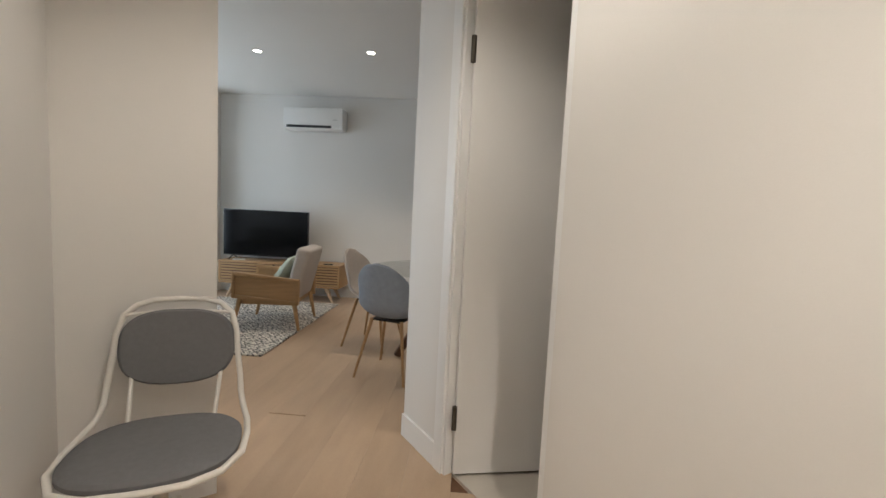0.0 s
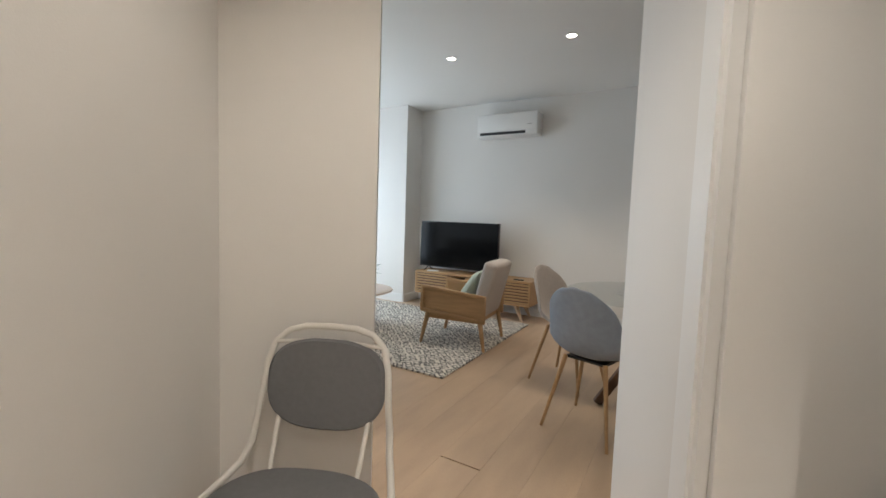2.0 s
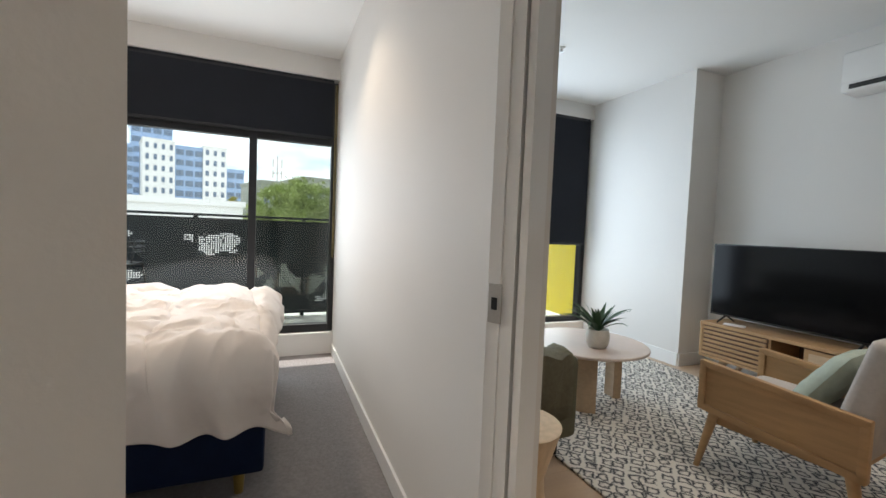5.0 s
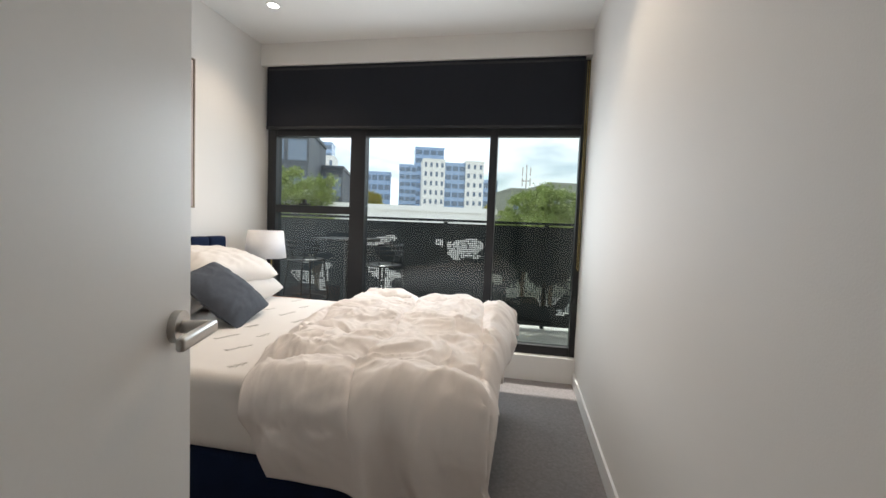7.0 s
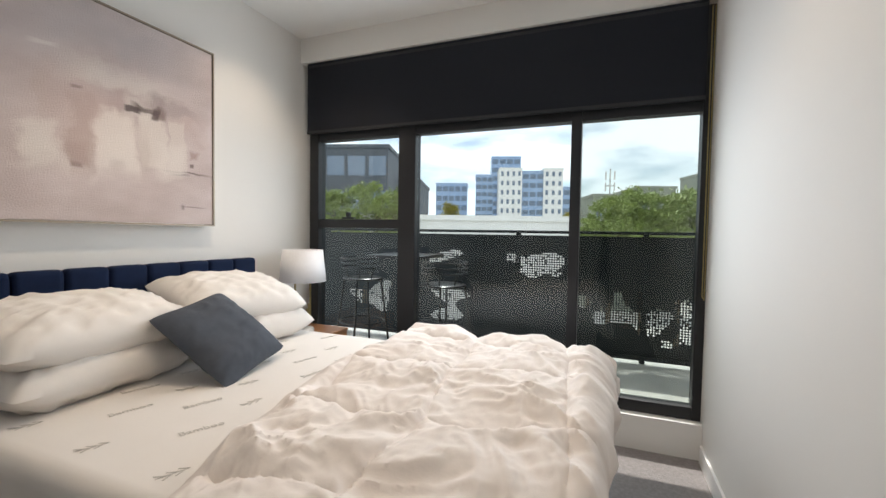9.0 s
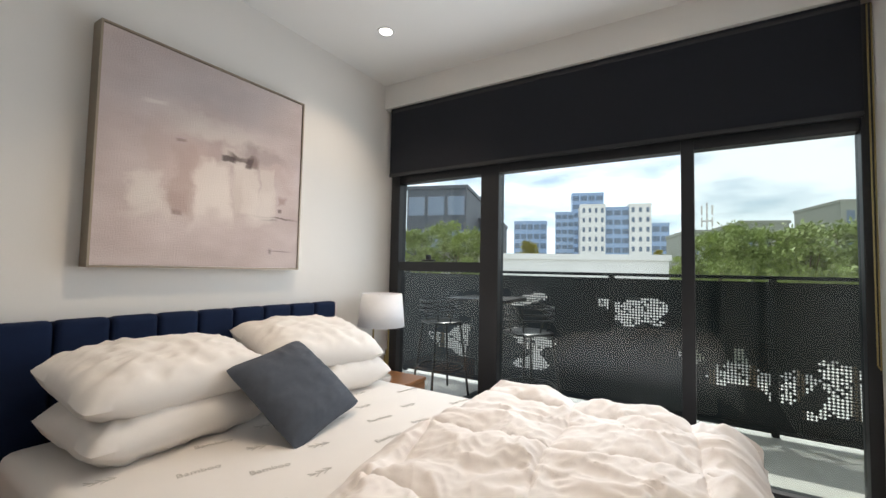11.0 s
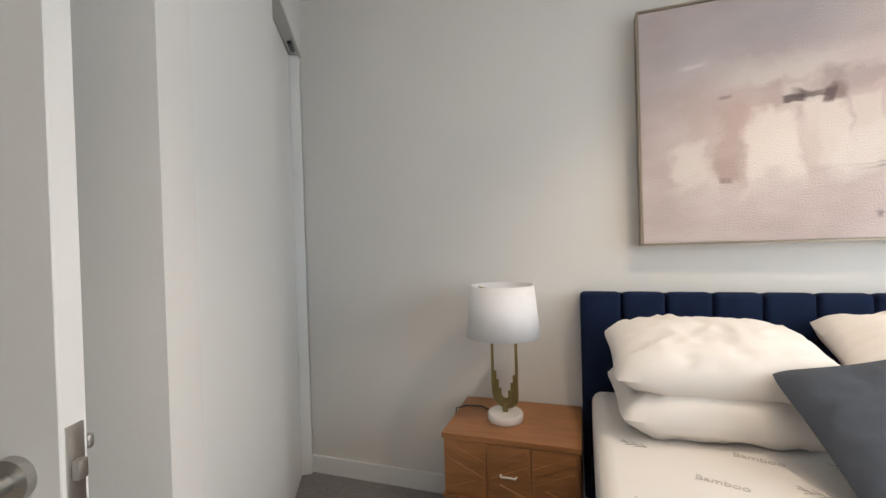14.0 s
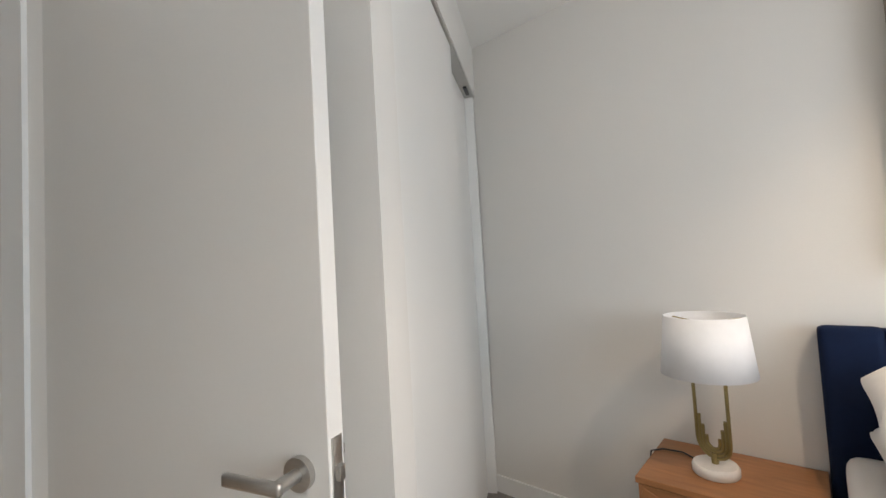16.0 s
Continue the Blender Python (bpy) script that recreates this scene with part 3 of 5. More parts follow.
def door_leaf(name, label, hinge, tip, height, handle_z=None, both=True, knuckle=1, hinges=(0.22, 1.05, 1.87)):
    """A flush door from its hinge to its free edge, in plan, and its ironmongery."""
    hx, hy = hinge
    ang = math.degrees(math.atan2(tip[1] - hy, tip[0] - hx))
    width = math.hypot(tip[0] - hx, tip[1] - hy)
    t = thing(name, label, "door", pose(hx, hy, 0, 0, 0, ang), kind="structure")
    part("leaf", bm_span(0.003, width, -0.019, 0.019, 0.018, height, 0.0015, seg=1), DOORP, t, smooth=False)
    for z in hinges:
        hg = bm_rod((-0.004, 0.022 * knuckle, z - 0.055), (-0.004, 0.022 * knuckle, z + 0.055), 0.0115)
        bm_span(-0.002, 0.006, 0.019 * knuckle - 0.003, 0.019 * knuckle + 0.003, z - 0.05, z + 0.05, into=hg)
        part("hinge", hg, BRONZE, t, "dark bronze butt hinge")
    if handle_z:
        for side in (1, -1) if both else (1,):
            h = door_handle(t)
            h.matrix_basis = pose(width - 0.055, 0.019 * side, handle_z, 0, 0, 0) @ Matrix.Diagonal((1, side, 1, 1))
        lp = part("latch_plate", bm_span(width - 0.001, width + 0.002, -0.0125, 0.0125, handle_z - 0.055, handle_z + 0.055, 0.001), STEEL, t, "satin steel latch plate")
        part("latch_bolt", bm_span(width + 0.002, width + 0.012, -0.008, 0.006, handle_z - 0.012, handle_z + 0.012, 0.002), STEEL, lp)
    return t


door_leaf("door_bedroom", "open white flush bedroom door with steel lever handles", (-1.005, 1.93), (-1.789, 1.668), 2.065, 1.005)
bl = Vector(hall(1.430, -0.395))
door_leaf("door_bathroom", "open white flush bathroom door on steel hinges", tuple(bl), (bl.x + 0.80, bl.y + 0.17), 2.33, knuckle=-1, hinges=(0.29, 1.92))


def frame_post(corners, z1, label, z0=0.0):
    return tagged(part("trim", bm_prism(corners, z0, z1), GLOSSW, None, label, False), category="trim", kind="structure")


W = "white painted timber door architrave"
# bathroom doorway
for a0, b0, b1 in ((1.400, -0.378, -0.345), (1.408, -0.972, -0.943)):
    frame_post([hall(a0, b0), hall(1.511, b0), hall(1.511, b1), hall(a0, b1)], 2.37, "white painted timber door jamb")
frame_post([hall(1.388, -0.36), hall(1.401, -0.36), hall(1.401, -0.295), hall(1.388, -0.295)], 2.43, W)
frame_post([hall(1.388, -0.96), hall(1.401, -0.96), hall(1.401, -0.36), hall(1.388, -0.36)], 2.43, W, 2.365)
# bedroom doorway: a jamb on each side, its stop and the strike plate
frame_post([(-0.99, 1.945), (-0.925, 1.98), (-0.94, 2.01), (-1.01, 1.975)], 2.10, "white painted timber door jamb")
frame_post([(-1.385, 2.655), (-1.34, 2.675), (-1.383, 2.738), (-1.43, 2.698)], 2.10, "white painted timber door jamb")
frame_post([(-1.395, 2.640), (-1.365, 2.655), (-1.373, 2.668), (-1.403, 2.653)], 2.09, "white painted door stop")
frame_post([(-1.34, 2.685), (-1.325, 2.695), (-1.375, 2.775), (-1.39, 2.765)], 2.15, W)
sp = tagged(part("strike_plate", bm_box(0.036, 0.003, 0.09, (-1.372, 2.647, 1.02), 0.001, 1, turn=Matrix.Rotation(radians(26), 4, "Z")), STEEL, None, "satin steel strike plate on the door jamb"), category="strike plate")
part("latch_hole", bm_box(0.014, 0.003, 0.028, (-1.371, 2.6445, 1.02), turn=Matrix.Rotation(radians(26), 4, "Z")), DARKPL, sp)


def window_unit(name, label, x, y0, y1, z0, z1, posts, rails, panes, thick=0.06):
    """An aluminium window in a wall that runs along y: posts (y0, y1), rails (y0, y1, z0, z1), panes (y0, y1, z0, z1, material)."""
    w = thing(name, label, "window", kind="structure")
    for a, b in posts:
        part("window_post", bm_span(x - thick, x + thick * 0.5, a, b, z0, z1, 0.003), BLACKM, w, smooth=False)
    for a, b, c, d in rails:
        part("window_rail", bm_span(x - thick * 0.9, x + thick * 0.4, a, b, c, d, 0.003), BLACKM, w, smooth=False)
    for a, b, c, d, m in panes:
        g = part("pane", bm_span(x - 0.022, x - 0.016, a, b, c, d), m, w, smooth=False)
        g.visible_shadow = False
    return w


ZB, ZT = 0.20, 2.46
bw = window_unit("window_bedroom", "black aluminium bedroom window with an awning sash", WIN_X - 0.03, SOUTH, NORTH, ZB, ZT,
                 [(0.05, 0.13), (0.815, 0.945), (1.975, 2.035), (2.655, 2.70)],
                 [(0.13, 2.655, ZB, ZB + 0.07), (0.13, 2.655, 1.90, 1.97), (0.13, 0.815, 1.245, 1.31), (0.13, 2.655, ZT - 0.06, ZT)],
                 [(0.13, 0.815, 1.31, 1.90, PANE), (0.13, 0.815, ZB + 0.07, 1.245, PANE), (0.945, 1.975, ZB + 0.07, 1.90, PANE), (2.035, 2.655, ZB + 0.07, 1.90, PANEG)])
wh = part("window_handle", bm_span(WIN_X - 0.01, WIN_X + 0.02, 0.36, 0.46, 1.312, 1.326, 0.003), BLACKM, bw, "black window winder")
part("lever", bm_span(WIN_X - 0.005, WIN_X + 0.03, 0.40, 0.425, 1.326, 1.36, 0.004), BLACKM, wh)


def blind(label, x, y0, y1, z0, z1):
    b = thing("roller_blind", label, "blind")
    part("fabric", bm_span(x - 0.0015, x + 0.0015, y0, y1, z0 + 0.02, z1), BLINDF, b, smooth=False)
    part("bottom_rail", bm_span(x - 0.008, x + 0.008, y0, y1, z0, z0 + 0.024, 0.004), BLACKM, b)
    part("roller", bm_rod((x - 0.02, y0, z1 - 0.025), (x - 0.02, y1, z1 - 0.025), 0.024), BLACKM, b)


blind("black roller blind drawn partly down the bedroom window", WIN_X + 0.045, 0.065, 2.655, 1.945, 2.468)
part_chain = thing("blind_chain", "fine brass-coloured blind chain at the window edge", "chain")
part("chain_loop", bm_tube([(WIN_X + 0.05, 2.672, 2.43), (WIN_X + 0.05, 2.674, 0.9), (WIN_X + 0.05, 2.684, 0.88), (WIN_X + 0.05, 2.686, 2.43)], 0.003, 6), BRASS, part_chain)

window_unit("window_living", "black aluminium sliding living room window", -4.60, 2.86, NIBY, 0.14, 2.55,
            [(2.87, 2.93), (4.02, 4.10), (5.02, 5.10), (5.62, 5.675)],
            [(2.93, 5.62, 0.14, 0.20), (2.93, 5.62, 2.49, 2.55)],
            [(2.93, 4.02, 0.20, 2.49, PANE), (4.10, 5.02, 0.20, 2.49, PANE), (5.10, 5.62, 0.20, 2.49, PANE)])
blind("black roller blind half drawn at the living room window", -4.52, 2.95, 5.06, 1.78, 2.55)
blind("black roller blind drawn low at the window edge", -4.52, 5.09, 5.62, 1.06, 2.55)

# wardrobe
wr = thing("sliding_wardrobe", "white sliding wardrobe doors under a steel track", "wardrobe")
part("door", bm_prism([robe(0.43, 0.014), robe(1.008, 0.014), robe(1.008, 0.044), robe(0.43, 0.044)], 0.015, 2.335), DOORP, wr, smooth=False)
part("door", bm_prism([robe(0.03, 0.060), robe(0.50, 0.060), robe(0.50, 0.090), robe(0.03, 0.090)], 0.015, 2.335), DOORP, wr, smooth=False)
tr = part("track", bm_prism([robe(0.002, 0.008), robe(1.008, 0.008), robe(1.008, 0.099), robe(0.002, 0.099)], 2.3405, 2.351), STEEL, wr, "grey aluminium sliding track", False)
part("track_lip", bm_prism([robe(0.002, 0.004), robe(1.008, 0.004), robe(1.008, 0.008), robe(0.002, 0.008)], 2.338, 2.351), STEEL, tr, smooth=False)
part("bracket", bm_prism([robe(0.06, 0.020), robe(0.13, 0.020), robe(0.13, 0.040), robe(0.06, 0.040)], 2.330, 2.340), DARKPL, tr, smooth=False)
part("side_strip", bm_prism([robe(0.001, 0.01), robe(0.024, 0.01), robe(0.024, 0.099), robe(0.001, 0.099)], 0.0, 2.338), GLOSSW, wr, smooth=False)


def downlight(x, y, z):
    d = thing("downlight", "small round recessed ceiling downlight, lit", "downlight", pose(x, y, z), "ceiling downlights")
    part("bezel", bm_lathe([(0.036, -0.002), (0.038, -0.005), (0.048, -0.005), (0.05, 0.0)], 28), PLASTIC, d)
    part("lens", bm_rod((0, 0, -0.003), (0, 0, 0.0), 0.037, seg=28), LED, d)


# the two added fill lamps get the same fitting as the others
for lx, ly, lz, power in DOWNLIGHTS:
    downlight(lx, ly, lz)
sk = thing("sprinkler", "small white ceiling sprinkler head", "sprinkler", pose(-3.45, 4.35, CEIL))
part("cover", bm_lathe([(0.03, 0), (0.03, -0.006), (0.012, -0.01), (0.010, -0.03)], 20), PLASTIC, sk)
part("deflector", bm_lathe([(0.018, -0.04), (0.018, -0.037), (0.004, -0.03)], 16), STEEL, sk)

# ---- hall chair ----


def rounded_slab(w, d, h, power, at, material, parent, name, label="", bend=0.0):
    """A padded slab with a superellipse outline."""
    bm = bmesh.new()
    n, rows = 40, []
    for k, (f, z) in enumerate(((0.0, -h / 2), (0.94, -h / 2), (1.0, -h * 0.2), (1.0, h * 0.2), (0.95, h / 2), (0.6, h * 0.62), (0.0, h * 0.66))):
        row = []
        for i in range(n):
            a = 2 * math.pi * i / n
            c, s = math.cos(a), math.sin(a)
            x = f * w / 2 * math.copysign(abs(c) ** (2 / power), c)
            y = f * d / 2 * math.copysign(abs(s) ** (2 / power), s)
            row.append(bm.verts.new((x, y, z + bend * (2 * x / w) ** 2)))
        rows.append(row)
    for p, q in zip(rows, rows[1:]):
        for i in range(n):
            bm.faces.new((p[i], p[(i + 1) % n], q[(i + 1) % n], q[i]))
    bmesh.ops.remove_doubles(bm, verts=bm.verts, dist=1e-5)
    bmesh.ops.transform(bm, matrix=at, verts=bm.verts)
    return part(name, bm, material, parent, label)


def swivel_chair(m):
    """One white tube runs round the seat and up round the back; x right, -y to the front."""
    c = thing("swivel_chair", "white tubular steel swivel chair with grey padded seat", "chair", m)
    pts = []
    side = [(0.02, -0.27, 0.445), (0.12, -0.262, 0.445), (0.20, -0.22, 0.446), (0.245, -0.13, 0.448), (0.25, -0.02, 0.450), (0.242, 0.07, 0.456), (0.225, 0.13, 0.475), (0.212, 0.165, 0.52), (0.208, 0.18, 0.58), (0.198, 0.195, 0.66), (0.191, 0.215, 0.75), (0.173, 0.232, 0.815), (0.135, 0.243, 0.852), (0.08, 0.247, 0.868)]
    pts = side + [(0, 0.248, 0.871)] + [(-x, y, z) for x, y, z in side[::-1]]
    part("frame_tube", bm_tube(pts, 0.0105, 10, True), WHITEMET, c, "white powder-coated tube frame")
    rounded_slab(0.47, 0.40, 0.035, 2.6, pose(0, -0.055, 0.452), GREYFAB, c, "seat", "grey fabric seat pad")
    rounded_slab(0.37, 0.275, 0.03, 2.7, pose(0, 0.210, 0.700, 90 - 9, 0, 0), GREYFAB, c, "backrest", "grey fabric back pad")
    part("crossbar", bm_tube([(-0.172, 0.228, 0.818), (0, 0.236, 0.832), (0.172, 0.228, 0.818)], 0.006), WHITEMET, c)
    for s in (-1, 1):
        part("back_stay", bm_rod((s * 0.14, 0.19, 0.60), (s * 0.13, 0.11, 0.45), 0.0075), WHITEMET, c)
    part("seat_plate", bm_span(-0.11, 0.11, -0.13, 0.07, 0.41, 0.43, 0.006), WHITEMET, c)
    part("column", bm_rod((0, -0.03, 0.12), (0, -0.03, 0.41), 0.024, 0.02, 18), STEEL, c)
    for k in range(5):
        a = radians(72 * k + 20)
        e = (0.27 * math.cos(a), -0.03 + 0.27 * math.sin(a))
        leg = part("foot_arm", bm_rod((0, -0.03, 0.12), (*e, 0.075), 0.022, 0.015), WHITEMET, c)
        part("castor", bm_rod((e[0] - 0.012, e[1], 0.0275), (e[0] + 0.012, e[1], 0.0275), 0.0275, seg=16), WHITEMET, leg)
    return c


swivel_chair(pose(-0.693, 1.655, -0.0, 0, 0, 24) @ Matrix.Diagonal((1, 1, 0.982, 1)))

# ---- living room ----
ac = thing("air_conditioner", "white wall-mounted split air conditioner", "air conditioner", pose(-1.867, TVY, 2.385))
part("body", bm_span(-0.40, 0.40, -0.205, 0, -0.14, 0.14, 0.022, seg=3), PLASTIC, ac)
part("outlet", bm_span(-0.35, 0.25, -0.209, -0.12, -0.125, -0.088, 0.004), DARKPL, ac, "dark air outlet slot")
part("flap", bm_span(-0.35, 0.25, -0.213, -0.17, -0.132, -0.122, 0.003), PLASTIC, ac)
part("front_panel", bm_span(-0.392, 0.392, -0.211, -0.2, -0.075, 0.125, 0.008), PLASTIC, ac)
part("badge", bm_span(0.27, 0.33, -0.214, -0.21, -0.02, -0.012), STEEL, ac)
part("sensor", bm_span(0.30, 0.35, -0.213, -0.20, -0.125, -0.09, 0.003), PLASTIC, ac)

rug = tagged(part("rug", bm_span(-4.25, -1.36, 3.585, 5.56, 0.0, 0.014, 0.006), RUGM, None, "cream wool rug with a woven dark lattice pattern"), category="rug")

tu = thing("tv_unit", "low oak television unit with slatted sliding fronts", "tv unit", pose(-2.185, 5.60, 0))
X = 0.805
part("top", bm_span(-X, X, 0, 0.40, 0.465, 0.49, 0.003), OAK, tu, smooth=False)
part("base_board", bm_span(-X, X, 0.005, 0.40, 0.19, 0.21, 0.003), OAK, tu, smooth=False)
for sx in (-X + 0.011, X - 0.011):
    part("end_board", bm_span(sx - 0.011, sx + 0.011, 0.004, 0.40, 0.21, 0.465, 0.002), OAK, tu, smooth=False)
for sx in (-0.27, 0.27):
    part("divider", bm_span(sx - 0.009, sx + 0.009, 0.02, 0.39, 0.21, 0.465), OAK, tu, smooth=False)
part("back_board", bm_span(-X + 0.03, X - 0.03, 0.38, 0.395, 0.21, 0.465), WALNUT, tu, smooth=False)
for x0, x1 in ((-0.78, -0.285), (0.285, 0.78)):
    dr = part("slatted_door", bm_span(x0, x1, 0.018, 0.026, 0.212, 0.463), WALNUT, tu, smooth=False)
    for k in range(7):
        part("slat", bm_span(x0, x1, 0.004, 0.018, 0.217 + k * 0.036, 0.238 + k * 0.036, 0.003), OAK, dr, smooth=False)
fd = part("flap_door", bm_span(-0.05, 0.26, 0.010, 0.02, 0.225, 0.455, 0.002), OAK, tu, smooth=False)
part("cane_panel", bm_span(-0.02, 0.23, 0.006, 0.011, 0.25, 0.43), PALEOAK, fd, smooth=False)
for sx in (-0.62, 0.62):
    for sy in (0.07, 0.33):
        part("leg", bm_rod((sx, sy, 0.19), (sx + math.copysign(0.09, sx), sy + (0.02 if sy > 0.2 else -0.03), 0.0), 0.032, 0.014), PALEOAK, tu)

tv = thing("television", "black flat screen television on two feet", "television", pose(-2.43, 5.76, 0.49))
part("screen_frame", bm_span(-0.575, 0.575, -0.02, 0.025, 0.055, 0.665, 0.004), DARKPL, tv)
part("screen", bm_span(-0.567, 0.567, -0.0225, -0.019, 0.07, 0.657), SCREEN, tv, smooth=False)
part("rear_housing", bm_span(-0.4, 0.4, 0.025, 0.06, 0.12, 0.45, 0.012), DARKPL, tv)
for sx in (-0.45, 0.45):
    f = bm_rod((sx, 0, 0.06), (sx, -0.11, 0.006), 0.009, 0.006)
    bm_rod((sx, 0, 0.06), (sx, 0.10, 0.006), 0.009, 0.006, into=f)
    part("foot", f, DARKPL, tv)
rc = thing("remote_control", "slim white remote control lying on the unit", "remote", pose(-2.75, 5.67, 0.49, 0, 0, 20))
part("shell", bm_span(-0.075, 0.075, -0.02, 0.02, 0, 0.016, 0.005), PLASTIC, rc)
r2 = thing("remote_control", "small black remote control lying on the unit", "remote", pose(-1.55, 5.68, 0.49, 0, 0, 10))
part("shell", bm_span(-0.06, 0.06, -0.018, 0.018, 0, 0.014, 0.004), DARKPL, r2)


def pillow(name, label, w, d, h, m, material, seed, category="pillow", wrinkle=0.013, group="", puff=0.53):
    """A filled cushion with pinched corners and creases."""
    bm = bmesh.new()
    n = 46
    grid = {}
    for side in (1, -1):
        for i in range(n + 1):
            for j in range(n + 1):
                u, v = 2 * i / n - 1, 2 * j / n - 1
                edge = i in (0, n) or j in (0, n)
                if side == -1 and edge:
                    grid[side, i, j] = grid[1, i, j]
                    continue
                x = w / 2 * u * (1 - 0.05 * (1 - v * v) * abs(u) ** 3 - 0.05 * v ** 6)
                y = d / 2 * v * (1 - 0.06 * (1 - u * u) * abs(v) ** 3 - 0.07 * u ** 6)
                t = (max(0, 1 - abs(u) ** 3.4) * max(0, 1 - abs(v) ** 3.0)) ** puff
                wr1 = noise.noise(Vector((x * 7 + seed, y * 7, side))) * 0.9 + 0.8 * noise.noise(Vector((x * 16 + y * 9 + seed, y * 5 - x * 6, side + seed))) + 0.5 * (1 - 3 * abs(noise.noise(Vector((x * 9 - y * 14, y * 12 + x * 5 + seed, side)))))
                rim = max(abs(u), abs(v))
                fan = noise.noise(Vector((math.atan2(v, u) * 5 + seed, rim * 1.5, side))) + 0.7 * noise.noise(Vector((x * 34 - y * 12, y * 26 + seed, side)))
                wr1 += 0.75 * fan * rim ** 1.5
                z = side * (h / 2 * t) + wrinkle * wr1 * min(1, 4 * (1 - rim)) * (0.6 + 0.8 * rim)
                grid[side, i, j] = bm.verts.new((x, y, z))
        for i in range(n):
            for j in range(n):
                q = [grid[side, i, j], grid[side, i + 1, j], grid[side, i + 1, j + 1], grid[side, i, j + 1]]
                bm.faces.new(q if side == 1 else q[::-1])
    o = part(name, bm, material, None, label)
    o.matrix_basis = m
    return tagged(o, category=category, group=group)


def armchair(m):
    """Faces -x; its side panels are wood frames with a woven infill."""
    c = thing("armchair", "oatmeal armchair with oak and cane side panels", "armchair", m)
    part("seat_cushion", bm_span(-0.31, 0.24, -0.255, 0.255, 0.29, 0.42, 0.035, seg=3), CREAMFAB, c)
    part("seat_rail", bm_span(-0.27, 0.24, -0.26, 0.26, 0.24, 0.29, 0.004), OAK, c, smooth=False)
    part("backrest", bm_box(0.13, 0.53, 0.52, (0.265, 0, 0.55), 0.04, 3, turn=Matrix.Rotation(radians(14), 4, "Y")), CREAMFAB, c)
    for s in (-1, 1):
        y = s * 0.29
        pn = part("side_panel", bm_box(0.60, 0.012, 0.19, (-0.02, y, 0.40), turn=Matrix.Rotation(radians(5), 4, "Y")), OAK, c, "woven cane panel in an oak frame", False)
        for dz in (-0.105, 0.115):
            part("panel_rail", bm_box(0.64, 0.036, 0.034, (-0.02, y, 0.40 + dz), 0.006, 2, turn=Matrix.Rotation(radians(5), 4, "Y")), OAK, pn)
        for dx in (-0.325, 0.285):
            part("panel_stile", bm_box(0.034, 0.036, 0.25, (dx, y, 0.405 - dx * 0.087), 0.006, 2), OAK, pn)
        part("leg", bm_rod((-0.27, y * 0.96, 0.30), (-0.335, y, 0.0), 0.024, 0.014), OAK, c)
        part("leg", bm_rod((0.25, y * 0.96, 0.27), (0.30, y, 0.0), 0.024, 0.014), OAK, c)
    return c


armchair(pose(-1.685, 4.56, 0.014, 0, 0, 6))
pillow("cushion", "pale sage green cushion leaning in the armchair", 0.42, 0.42, 0.13, pose(-1.64, 4.62, 0.53, 0, -58, 10), SAGEFAB, 3.0, "cushion", 0.006, puff=0.7)

TABLETOP = mat("pale_blush_timber", (0.55, 0.44, 0.37), 0.4, vary=0.08, scale=6, bump=0.03)
ct = thing("coffee_table", "round oak coffee table on curved slab legs", "coffee table", pose(-2.88, 4.27, 0.014))
part("tabletop", bm_lathe([(0.0, 0.385), (0.39, 0.385), (0.415, 0.395), (0.415, 0.405), (0.41, 0.41), (0, 0.41)], 56), TABLETOP, ct, "pale round tabletop")
for k in range(3):
    a = radians(120 * k - 38)
    bm = bmesh.new()
    for q in range(7):
        b0 = a + radians(-13.5 + 4.5 * q)
        for rr in (0.215, 0.27):
            for z in (0.0, 0.385):
                bm.verts.new((rr * math.cos(b0), rr * math.sin(b0), z))
    bm.verts.ensure_lookup_table()
    for q in range(6):
        i, j = 4 * q, 4 * q + 4
        v = bm.verts
        for f in ((i, j, j + 1, i + 1), (i + 2, i + 3, j + 3, j + 2), (i + 1, j + 1, j + 3, i + 3), (i, i + 2, j + 2, j)):
            bm.faces.new([v[k2] for k2 in f])
    bm.faces.new([bm.verts[k2] for k2 in (0, 1, 3, 2)]), bm.faces.new([bm.verts[k2] for k2 in (24, 26, 27, 25)])
    part("slab_leg", bm, PALEOAK, ct)
po = thing("potted_fern", "green artificial fern in a pale ceramic pot", "plant", pose(-2.74, 4.24, 0.424))
part("pot", bm_lathe([(0.0, 0), (0.055, 0), (0.075, 0.03), (0.08, 0.08), (0.07, 0.125), (0.063, 0.125), (0.06, 0.10), (0, 0.10)], 28), PLASTER, po)
random.seed(7)
